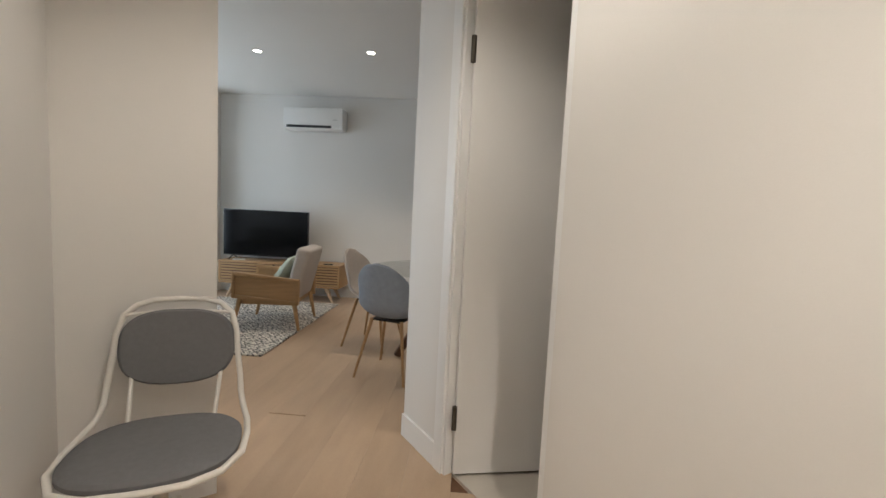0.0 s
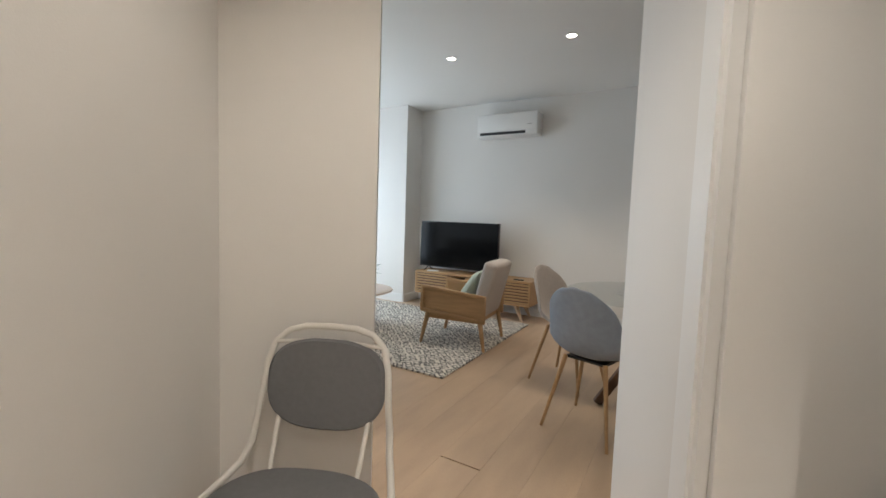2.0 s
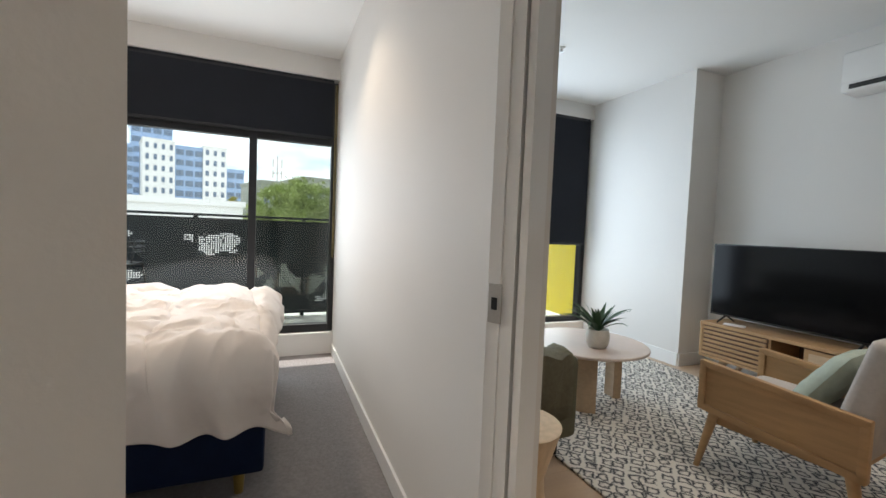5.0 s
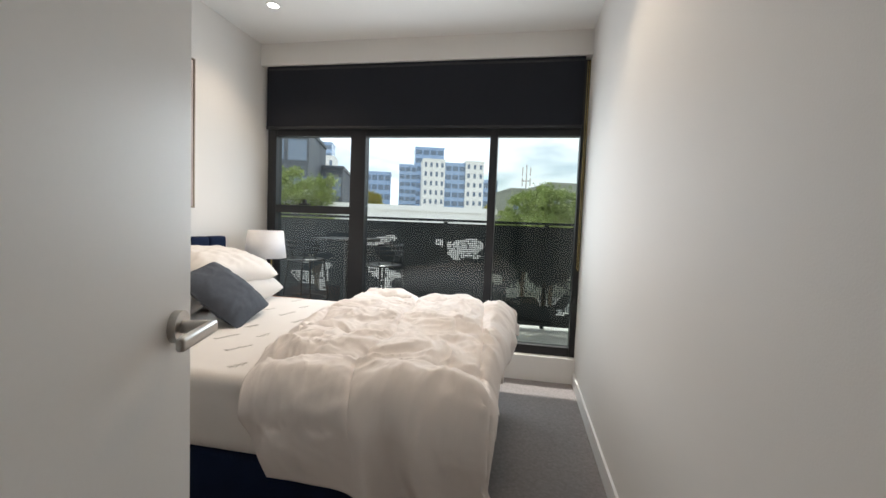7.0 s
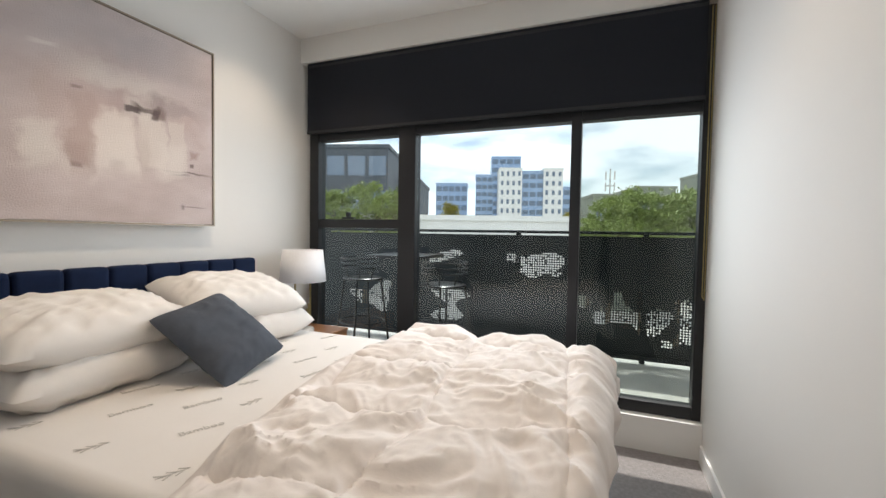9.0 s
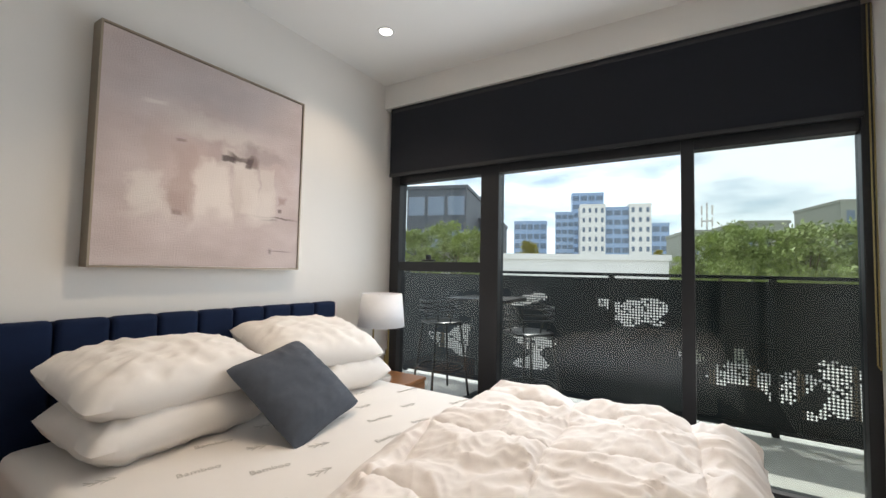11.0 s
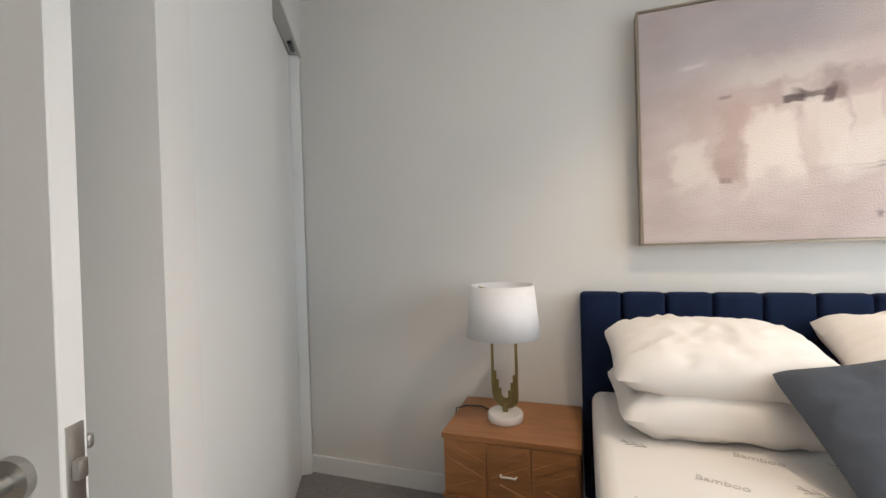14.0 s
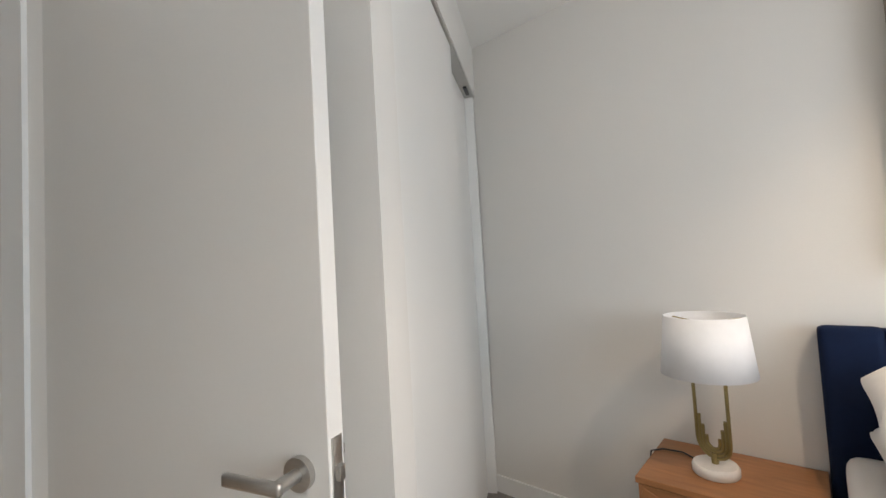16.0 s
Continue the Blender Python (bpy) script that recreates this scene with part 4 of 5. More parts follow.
for k in range(34):
    a, lean, ln = random.uniform(0, 6.28), random.uniform(0.25, 1.2), random.uniform(0.16, 0.27)
    bm = bmesh.new()
    prev = None
    for q in range(8):
        f = q / 7
        rr, zz = ln * math.sin(lean * f * 1.3) * (0.6 + 0.5 * f), 0.10 + ln * f * math.cos(lean * f) * 0.9
        wd = 0.016 * math.sin(math.pi * min(0.98, 0.12 + f * 0.88)) + 0.001
        c, s = math.cos(a), math.sin(a)
        pr = (bm.verts.new((rr * c - wd * s, rr * s + wd * c, zz + wd * 0.4)), bm.verts.new((rr * c, rr * s, zz)), bm.verts.new((rr * c + wd * s, rr * s - wd * c, zz + wd * 0.4)))
        if prev:
            bm.faces.new((prev[0], pr[0], pr[1], prev[1])), bm.faces.new((prev[1], pr[1], pr[2], prev[2]))
        prev = pr
    part("frond", bm, LEAF, po)

so = thing("sofa", "olive fabric sofa against the dividing wall", "sofa", pose(-3.20, 3.27, 0) @ Matrix.Diagonal((1, 0.88, 1, 1)))
part("base", bm_span(-0.95, 0.95, -0.42, 0.42, 0.13, 0.30, 0.03), OLIVEFAB, so)
part("backrest", bm_span(-0.95, 0.95, -0.44, -0.22, 0.25, 0.78, 0.06, seg=3), OLIVEFAB, so)
for s in (-1, 1):
    part("armrest", bm_span(s * 0.88 - 0.10, s * 0.88 + 0.10, -0.43, 0.44, 0.13, 0.56, 0.05, seg=3), OLIVEFAB, so)
for k in (-0.39, 0.39):
    part("seat_cushion", bm_span(k - 0.385, k + 0.385, -0.24, 0.45, 0.29, 0.44, 0.05, seg=3), OLIVEFAB, so)
for sx in (-0.88, 0.88):
    for sy in (-0.36, 0.36):
        part("leg", bm_rod((sx, sy, 0.13), (sx, sy, 0.014 if sy > 0 else 0.0), 0.024, 0.018), DARKPL, so)
bm = bmesh.new()
path = [(-2.36, 0.25), (-2.35, 0.40), (-2.31, 0.56), (-2.25, 0.585), (-2.16, 0.585), (-2.095, 0.565), (-2.088, 0.45), (-2.095, 0.33), (-2.09, 0.25)]
cols = []
for j in range(21):
    y = 3.06 + 0.52 * j / 20
    cols.append([bm.verts.new((x - 0.10 + 0.012 * math.sin(j * 1.3 + i), y + 0.015 * noise.noise(Vector((i, j * 0.3, 2))), z + 0.012 + 0.012 * math.sin(j * 0.9 + i * 0.4) - 0.05 * noise.noise(Vector((j * 0.4, i * 0.2, 5))) * (i in (0, len(path) - 1)))) for i, (x, z) in enumerate(path)])
for p, q in zip(cols, cols[1:]):
    for i in range(len(path) - 1):
        bm.faces.new((p[i], p[i + 1], q[i + 1], q[i]))
th = tagged(part("throw_blanket", bm, mat("olive_knit", (0.15, 0.135, 0.09), 0.95, vary=0.2, scale=50, bump=0.6, bump_scale=250), None, "olive fringed throw draped over the sofa arm"), category="throw")
th.modifiers.new("thick", "SOLIDIFY").thickness = 0.012
sd = thing("side_table", "pale turned timber drum side table", "side table", pose(-1.885, 3.06, 0))
part("drum", bm_lathe([(0.0, 0), (0.15, 0), (0.155, 0.03), (0.115, 0.20), (0.112, 0.26), (0.165, 0.44), (0.17, 0.455), (0.16, 0.46), (0, 0.46)], 40), STONEW, sd)

# dining
dt = thing("dining_table", "round clear glass dining table on walnut legs", "dining table", pose(0.01, 3.99, 0, 0, 0, 20))
part("glass_top", bm_lathe([(0.0, 0.74), (0.573, 0.74), (0.578, 0.745), (0.573, 0.75), (0, 0.75)], 72), TABLEG, dt, "round clear glass tabletop")
for k in range(4):
    a = radians(90 * k)
    c, s = math.cos(a), math.sin(a)
    bm = bm_box(0.055, 0.04, 0.86, (0, 0, 0), 0.006, 2, turn=Matrix.Rotation(radians(-32), 4, "Y"))
    bmesh.ops.transform(bm, matrix=Matrix.Rotation(a, 4, "Z") @ Matrix.Translation((0.12, 0.045, 0.368)), verts=bm.verts)
    part("leg", bm, WALNUT, dt, smooth=False)
    part("pad", bm_rod((-0.24 * c, -0.24 * s, 0.728), (-0.24 * c, -0.24 * s, 0.742), 0.028, seg=20), STEEL, dt, "steel disc under the glass")


def shell_chair(name, label, material, m):
    """A padded bucket shell on four tapered legs; +y to its front."""
    c = thing(name, label, "chair", m, "chairs round the dining table")
    prof = [(0.23, 0.455, 0.20), (0.20, 0.465, 0.215), (0.10, 0.455, 0.225), (0.0, 0.445, 0.225), (-0.10, 0.45, 0.222), (-0.165, 0.48, 0.22), (-0.205, 0.55, 0.218), (-0.228, 0.64, 0.212), (-0.248, 0.73, 0.196), (-0.264, 0.80, 0.165), (-0.275, 0.845, 0.115), (-0.280, 0.862, 0.06)]
    bm = bmesh.new()
    rows = []
    for k, (y, z, w) in enumerate(prof):
        bowl = 0.07 * math.exp(-((k - 5.0) / 2.2) ** 2)
        rows.append([bm.verts.new((w * u, y + (0.09 * (1 - max(0, k - 7) / 5) * abs(u) ** 2.2 if k > 5 else 0.04 * abs(u) ** 2.2 * (k > 3)), z + bowl * abs(u) ** 2.5 - (0.022 * u * u if k > 8 else 0))) for u in [i / 8 - 1 for i in range(17)]])
    for p, q in zip(rows, rows[1:]):
        for i in range(16):
            bm.faces.new((p[i], p[i + 1], q[i + 1], q[i]))
    sh = part("shell", bm, material, c)
    md = sh.modifiers.new("thick", "SOLIDIFY")
    md.thickness, md.offset = 0.028, 0
    sh.modifiers.new("round", "SUBSURF").render_levels = 1
    for sx in (-1, 1):
        part("leg", bm_rod((sx * 0.12, 0.12, 0.43), (sx * 0.20, 0.21, 0), 0.014, 0.009), OAK, c)
        part("leg", bm_rod((sx * 0.12, -0.10, 0.43), (sx * 0.20, -0.20, 0), 0.014, 0.009), OAK, c)
    part("under_frame", bm_span(-0.12, 0.12, -0.10, 0.12, 0.415, 0.43, 0.004), DARKPL, c)
    return c


shell_chair("dining_chair", "blue-grey fabric shell dining chair on oak-look legs", BLUEFAB, pose(-0.28, 3.46, 0, 0, 0, -16))
w1 = shell_chair("dining_chair", "cream fabric shell dining chair on oak-look legs", CREAMFAB, pose(-0.58, 4.12, 0, 0, 0, -106))
copy_thing(w1, pose(0.33, 4.66, 0, 0, 0, 155))
copy_thing(w1, pose(0.60, 3.72, 0, 0, 0, 75))

# ---- kitchen ----
KX, KY = -0.07, 5.08
kc = thing("kitchen_base_cabinet", "cream kitchen base cabinet with a dark end panel", "cabinet")
part("body", bm_span(KX + 0.03, 1.9, KY + 0.03, 5.68, 0.10, 0.86), CABW, kc, smooth=False)
part("end_panel", bm_span(KX, KX + 0.03, KY + 0.01, 5.68, 0, 0.86), BLACKM, kc, smooth=False)
part("kickboard", bm_span(KX + 0.03, 1.9, KY + 0.08, KY + 0.1, 0, 0.10), BLACKM, kc, smooth=False)
for k in range(3):
    x0 = KX + 0.036 + 0.62 * k
    part("drawer_front", bm_span(x0, x0 + 0.612, KY + 0.008, KY + 0.029, 0.66, 0.845, 0.002), CABW, kc, smooth=False)
    part("drawer_front", bm_span(x0, x0 + 0.612, KY + 0.008, KY + 0.029, 0.105, 0.645, 0.002), CABW, kc, smooth=False)
tagged(part("benchtop", bm_span(KX - 0.01, 1.92, KY - 0.01, 5.68, 0.86, 0.90, 0.003), BENCHM, None, "dark grey stone kitchen benchtop", False), category="benchtop")
tagged(part("splashback", bm_span(KX + 0.092, 1.92, 5.655, 5.677, 0.90, 1.55), SPLASH, None, "grey veined stone kitchen splashback", False), category="splashback")
ks = thing("kitchen_shelf_cabinet", "dark timber open wall cabinet above the bench", "cabinet")
part("back_board", bm_span(KX + 0.092, 1.9, 5.63, 5.676, 1.55, 2.45), KITDARK, ks, smooth=False)
part("bottom_board", bm_span(KX, 1.9, 5.33, 5.63, 1.55, 1.60), KITDARK, ks, smooth=False)
part("top_board", bm_span(KX, 1.9, 5.33, 5.63, 2.40, 2.45), KITDARK, ks, smooth=False)
part("side_board", bm_span(KX, KX + 0.03, 5.33, 5.63, 1.60, 2.40), KITDARK, ks, smooth=False)
part("divider", bm_span(0.75, 0.78, 5.33, 5.63, 1.60, 2.40), KITDARK, ks, smooth=False)
structure("wall_kitchen_bulkhead", bm_span(KX, 2.8, 5.33, 5.678, 2.45, CEIL), PAINT, "white bulkhead above the kitchen cabinet")
structure("wall_kitchen_return", bm_span(KX, 0.018, 5.679, TVY, 0, CEIL), PAINT, "white painted wall return beside the kitchen")
tn = thing("storage_box", "white printed box standing on the dark shelf", "box", pose(0.105, 5.44, 1.60))
part("body", bm_span(-0.065, 0.065, -0.05, 0.05, 0, 0.13, 0.004), PLASTIC, tn)
part("print", bm_span(-0.012, 0.002, -0.0515, -0.05, 0.02, 0.12), DARKPL, tn, "dark printed stripe")
part("print", bm_span(0.035, 0.05, -0.0515, -0.05, 0.03, 0.07), STEEL, tn, "grey printed stripe")
ke = thing("kettle", "white plastic electric kettle on the benchtop", "kettle", pose(0.09, 5.32, 0.90))
part("body", bm_lathe([(0, 0), (0.075, 0), (0.078, 0.02), (0.062, 0.21), (0.058, 0.225), (0.03, 0.235), (0, 0.235)], 28), PLASTIC, ke)
part("handle", bm_tube(arc((0.055, 0, 0.13), 0.065, 0.085, -70, 90, 12), 0.011), PLASTIC, ke)
part("gauge", bm_span(-0.045, -0.03, -0.075, -0.06, 0.05, 0.17, 0.004), DARKPL, ke)
part("spout", bm_rod((-0.05, 0, 0.19), (-0.085, 0, 0.225), 0.018, 0.012), PLASTIC, ke)
cm = thing("coffee_machine", "black glossy coffee machine on the benchtop", "coffee machine", pose(0.52, 5.38, 0.90))
part("body", bm_span(-0.11, 0.11, -0.12, 0.16, 0, 0.28, 0.03, seg=3), DARKPL, cm)
part("head", bm_span(-0.10, 0.10, -0.19, -0.1, 0.18, 0.29, 0.025, seg=3), DARKPL, cm)
sk2 = thing("power_socket", "white double power socket with a plugged-in cord", "socket", pose(0.075, 5.654, 1.02))
part("plate", bm_span(-0.037, 0.056, -0.008, 0, -0.037, 0.037, 0.003), PLASTIC, sk2)
part("plug", bm_span(-0.02, 0.015, -0.045, -0.008, -0.02, 0.015, 0.006), PLASTIC, sk2)
part("cord", bm_tube([(-0.01, -0.045, 0), (-0.05, -0.12, -0.05), (-0.11, -0.28, -0.05), (-0.15, -0.34, -0.09), (-0.10, -0.30, -0.105), (0.03, -0.30, -0.112)], 0.004, 6), PLASTIC, sk2)

# ---- bedroom ----
BX0, BX1, BY1, BTOP = -3.86, -2.40, 2.16, 0.635
bed = thing("bed", "unmade bed with navy upholstered base and bare mattress", "bed")
part("base", bm_span(BX0, BX1, 0.12, BY1, 0.13, 0.355, 0.02), NAVY, bed, "navy upholstered bed base")
for lx in (BX0 + 0.10, BX1 - 0.10):
    for ly in (0.3, BY1 - 0.10):
        part("leg", bm_rod((lx, ly, 0.13), (lx, ly, 0), 0.028, 0.018), mat("brass_leg", (0.45, 0.33, 0.10), 0.35, 0.8, bump=0), bed, "brass-coloured tapered leg")
ma = part("mattress", bm_span(BX0 + 0.01, BX1 - 0.01, 0.125, BY1 - 0.02, 0.355, BTOP, 0.055, seg=4), LINEN, bed, "white mattress printed with grey words")
hb = part("headboard", bm_span(-3.878, -2.372, 0.022, 0.075, 0.12, 1.035, 0.015), NAVY, bed, "navy channel-tufted headboard")
for k in range(9):
    w0 = (3.878 - 2.372) / 9
    x0 = -3.878 + w0 * k
    part("channel", bm_span(x0 + 0.002, x0 + w0 - 0.002, 0.06, 0.122, 0.30, 1.045, 0.024, seg=3), NAVY, hb)
INK = mat("grey_print", (0.56, 0.53, 0.49), 0.9, bump=0)
random.seed(11)
for k in range(26):
    px = -2.52 - 0.26 * (k % 5) - (0.13 if (k // 5) % 2 else 0)
    py = 0.62 + 0.155 * (k // 5)
    turn = random.uniform(-26, -10)
    if k % 2:
        cu = bpy.data.curves.new("print_word", "FONT")
        cu.body, cu.size, cu.extrude = "Bamboo", 0.036, 0.0004
        cu.materials.append(INK)
        o = new("print_word", cu)
        o.parent = ma
        o.matrix_basis = pose(px, py, BTOP + 0.0012, 0, 0, 180 + turn)
    else:
        bm = bm_box(0.07, 0.002, 0.0008)
        for q in range(5):
            bm_box(0.026, 0.004, 0.0008, (-0.028 + 0.013 * q, 0.008 * (1 if q % 2 else -1), 0), turn=Matrix.Rotation(radians(35 if q % 2 else -35), 4, "Z"), into=bm)
        o = part("print_sprig", bm, INK, ma)
        o.matrix_basis = pose(px, py, BTOP + 0.0014, 0, 0, turn)

# the duvet: a thick quilt thrown over the foot half, hanging over the side and the foot


def duvet():
    bm = bmesh.new()
    nu, nv = 230, 190
    w_top, r = BX1 - BX0 + 0.06, 0.09
    hang_e, hang_w, hang_f = 0.31, 0.16, 0.15

    def fold(s, flat, hang):
        """Along a line that lies flat and then rolls over an edge: its reach and its drop."""
        if s < flat:
            return s, 0.0
        q = s - flat
        if q < r * 1.57:
            a = q / r
            return flat + r * math.sin(a), r * (1 - math.cos(a))
        return flat + r + 0.06 * (q - r * 1.57), r + (q - r * 1.57)

    rows = []
    for j in range(nv + 1):
        row = []
        for i in range(nu + 1):
            u, v = i / nu, j / nv
            s = -hang_w + u * (hang_w + w_top + hang_e) - w_top / 2
            start = 1.12 + 0.16 * u + 0.24 * max(0.0, (u - 0.7) / 0.3) + 0.03 * math.sin(u * 11)
            y = start + v * (BY1 - 0.03 - start + hang_f + 0.10 * math.sin(u * 5 + 1) * 0.5)
            fx, dx = fold(abs(s), w_top / 2 - 0.03, 0)
            x = (BX0 + BX1) / 2 + math.copysign(fx, s)
            fy, dy = fold(y, BY1 - 0.05, 0)
            drop = dx + dy * (1 if dx < 0.02 else 0.35)
            p = Vector((s * 3.1, y * 3.1, 1.0))
            puff = 0.04 * (1 - min(1, drop * 2.2)) * (0.75 + 0.5 * noise.noise(p))
            warp = Vector((noise.noise(p * 1.3 + Vector((7, 0, 0))), noise.noise(p * 1.3 + Vector((0, 9, 0))), 0)) * 0.45
            q = p + warp
            ridge = 1 - abs(noise.noise(q * 1.15)) * 3.0
            ridge2 = 1 - abs(noise.noise(q * 2.3 + Vector((3, 5, 0)))) * 2.6
            sq, yq = s + 0.05 * noise.noise(p * 0.8) + 0.12 * y, y + 0.05 * noise.noise(p * 0.8 + Vector((4, 4, 0))) - 0.10 * s
            quilt = min(abs(math.sin(sq * math.pi / 0.42)), abs(math.sin(yq * math.pi / 0.42))) ** 0.42
            seam = 1 - quilt
            fine = noise.noise(Vector((s * 22 + y * 9, y * 15 - s * 6, 3))) * (0.4 + 0.9 * seam) + 0.6 * noise.noise(Vector((s * 38, y * 44 + s * 18, 8)))
            ridge3 = 1 - abs(noise.noise(q * 5.0 + Vector((1, 8, 0)))) * 2.4
            crease = 0.017 * max(-0.6, ridge) + 0.013 * max(-0.6, ridge2) + 0.006 * max(-0.6, ridge3) + 0.042 * quilt + 0.0055 * fine
            edge = min(1.0, min(v, 1 - v, u, 1 - u) * 14)
            out = (puff + crease) * (0.25 + 0.75 * edge)
            side = min(1.0, dx / r)
            foot = min(1.0, dy / r)
            wave = 0.035 * math.sin(y * 19 + noise.noise(p) * 4) * side * min(1, dx * 4) + 0.035 * math.sin(s * 12 + 2 * noise.noise(p)) * foot * min(1, dy * 4)
            z = BTOP + 0.012 - drop + out * (1 - 0.8 * max(side, foot)) + (0.03 * math.sin(u * 40) * v ** 8)
            x += math.copysign(1, s) * (out * 0.45 * side + wave * side)
            yy = fy + out * 0.7 * foot + wave * foot
            row.append(bm.verts.new((x, yy, max(z, 0.05))))
        rows.append(row)
    for p, q in zip(rows, rows[1:]):
        for i in range(nu):
            bm.faces.new((p[i], p[i + 1], q[i + 1], q[i]))
    o = tagged(part("duvet", bm, DUVETM, None, "crumpled white quilted duvet across the bed's foot"), category="duvet")
    md = o.modifiers.new("thick", "SOLIDIFY")
    md.thickness, md.offset = 0.018, -1


duvet()
G = "pillows on the bed"
pillow("pillow", "plump white pillow lying on the mattress", 0.66, 0.46, 0.20, pose(-2.80, 0.39, BTOP + 0.085, -3, 0, 3), LINEN, 1.0, group=G)
pillow("pillow", "plump white pillow lying on the mattress", 0.66, 0.46, 0.20, pose(-3.50, 0.40, BTOP + 0.085, -3, 0, -4), LINEN, 5.0, group=G)
pillow("pillow", "creased white pillow stacked on another pillow", 0.66, 0.47, 0.20, pose(-2.79, 0.38, BTOP + 0.225, -9, 0, 2), LINEN, 9.0, group=G)
pillow("pillow", "creased white pillow stacked on another pillow", 0.66, 0.47, 0.20, pose(-3.46, 0.38, BTOP + 0.240, -14, -3, -6), LINEN, 14.0, group=G)
pillow("cushion", "square slate grey cushion leaning on the pillows", 0.41, 0.41, 0.12, pose(-3.12, 0.71, BTOP + 0.145, -40, 0, 2) @ pose(0, 0, 0, 0, 0, 12), SLATE, 21.0, "cushion", 0.006, puff=0.8)


def nightstand(m):
    """Wood box with a chevron drawer front on bent brass legs; front towards +y."""
    s = thing("nightstand", "acacia nightstand with a chevron drawer and brass legs", "nightstand", m, "nightstands beside the bed")
    part("body", bm_span(-0.262, 0.262, -0.20, 0.19, 0.265, 0.492), ACACIA, s, smooth=False)
    part("top", bm_span(-0.268, 0.268, -0.205, 0.205, 0.492, 0.514, 0.003), ACACIA, s, smooth=False)
    part("base_edge", bm_span(-0.268, 0.268, -0.205, 0.205, 0.255, 0.268, 0.002), ACACIA, s, smooth=False)
    for k in range(3):
        x0 = -0.258 + 0.172 * k
        pn = part("front_panel", bm_span(x0 + 0.001, x0 + 0.171, 0.19, 0.203, 0.27, 0.490, 0.002), ACACIA, s, smooth=False)
        for q in range(3):
            sg = -1 if k == 2 else 1
            part("inlay", bm_box(0.16, 0.004, 0.03, (x0 + 0.086, 0.2035, 0.31 + q * 0.062), 0.001, 1, turn=Matrix.Rotation(radians(sg * (24 if q else -20)), 4, "Y")), ACACIA, pn, smooth=False)
    part("drawer_pull", bm_tube([(-0.030, 0.207, 0.378), (-0.028, 0.222, 0.378), (0.0, 0.223, 0.380), (0.028, 0.222, 0.378), (0.030, 0.207, 0.378)], 0.004), WHITEMET, s, "pale metal pull")
    for sx in (-1, 1):
        for sy in (-1, 1):
            part("leg", bm_tube([(sx * 0.25, sy * 0.18, 0.255), (sx * 0.17, sy * 0.185, 0.005), (sx * 0.165, sy * 0.185, 0.005), (sx * 0.15, sy * 0.17, 0.255)], 0.009), BRASS, s, "bent brass rod leg")
    return s


n1 = nightstand(pose(-2.10, 0.235, 0))
copy_thing(n1, pose(-4.155, 0.235, 0))


def table_lamp(m):
    """White drum shade over nested brass loops on a round marble foot."""
    t = thing("table_lamp", "table lamp with white shade, brass loops and marble foot", "lamp", m, "bedside lamps")
    part("foot", bm_lathe([(0, 0), (0.072, 0), (0.076, 0.006), (0.076, 0.028), (0.070, 0.036), (0, 0.036)], 36), MARBLE, t, "round white marble foot")
    for k, (w, z0, zt) in enumerate(((0.064, 0.055, 0.345), (0.051, 0.066, 0.20), (0.038, 0.077, 0.165), (0.025, 0.088, 0.13))):
        pts = [(-w, 0, zt)] + [(-w * math.cos(radians(a)), 0, z0 + w * 0.9 - w * 0.9 * math.sin(radians(a))) for a in range(0, 181, 18)] + [(w, 0, zt)]
        if k == 0:
            pts = pts[:-1] + [(w, 0, 0.345)] + [(w * math.cos(radians(a)), 0, 0.345 + w * 0.7 * math.sin(radians(a))) for a in range(15, 180, 15)]
        part("loop", bm_tube(pts, 0.0062, 8, k == 0), BRASS, t, "brass rod loop")
    part("stem", bm_rod((0, 0, 0.03), (0, 0, 0.075), 0.012), BRASS, t)
    sb = bm_lathe([(0.155, 0.36), (0.133, 0.575)], 48)
    bmesh.ops.delete(sb, geom=[f for f in sb.faces if len(f.verts) > 4], context="FACES_ONLY")
    sh = part("shade", sb, SHADE, t, "white tapered linen shade")
    sh.data.polygons[0].use_smooth = True
    sh.modifiers.new("thick", "SOLIDIFY").thickness = 0.003
    bulb = bm_rod((0, 0, 0.385), (0, 0, 0.44), 0.016)
    for a in range(3):
        bm_rod((0, 0, 0.545), (0.134 * math.cos(a * 2.09), 0.134 * math.sin(a * 2.09), 0.56), 0.0025, into=bulb, seg=6)
    bm_rod((0, 0, 0.38), (0, 0, 0.55), 0.003, into=bulb, seg=6)
    part("fitting", bulb, BRASS, t)
    return t


lm = table_lamp(pose(-2.06, 0.255, 0.514, 0, 0, -28))
copy_thing(lm, pose(-4.15, 0.255, 0.514, 0, 0, -10))
cb = thing("lamp_cord", "black lamp cord trailing down behind the nightstand", "cord")
part("cable", bm_tube([(-2.00, 0.20, 0.519), (-1.93, 0.15, 0.52), (-1.86, 0.16, 0.52), (-1.822, 0.19, 0.515), (-1.815, 0.20, 0.45), (-1.815, 0.10, 0.2), (-1.86, 0.08, 0.02), (-2.05, 0.12, 0.008), (-2.22, 0.20, 0.008), (-2.34, 0.16, 0.008)], 0.0035, 6), DARKPL, cb)
part("switch", bm_box(0.02, 0.014, 0.05, (-1.813, 0.20, 0.45), 0.005), DARKPL, cb)

AW = 0.481
art = thing("painting", "abstract blush and grey canvas in a slim champagne frame", "painting", pose(-3.107, 0.068, 1.722))
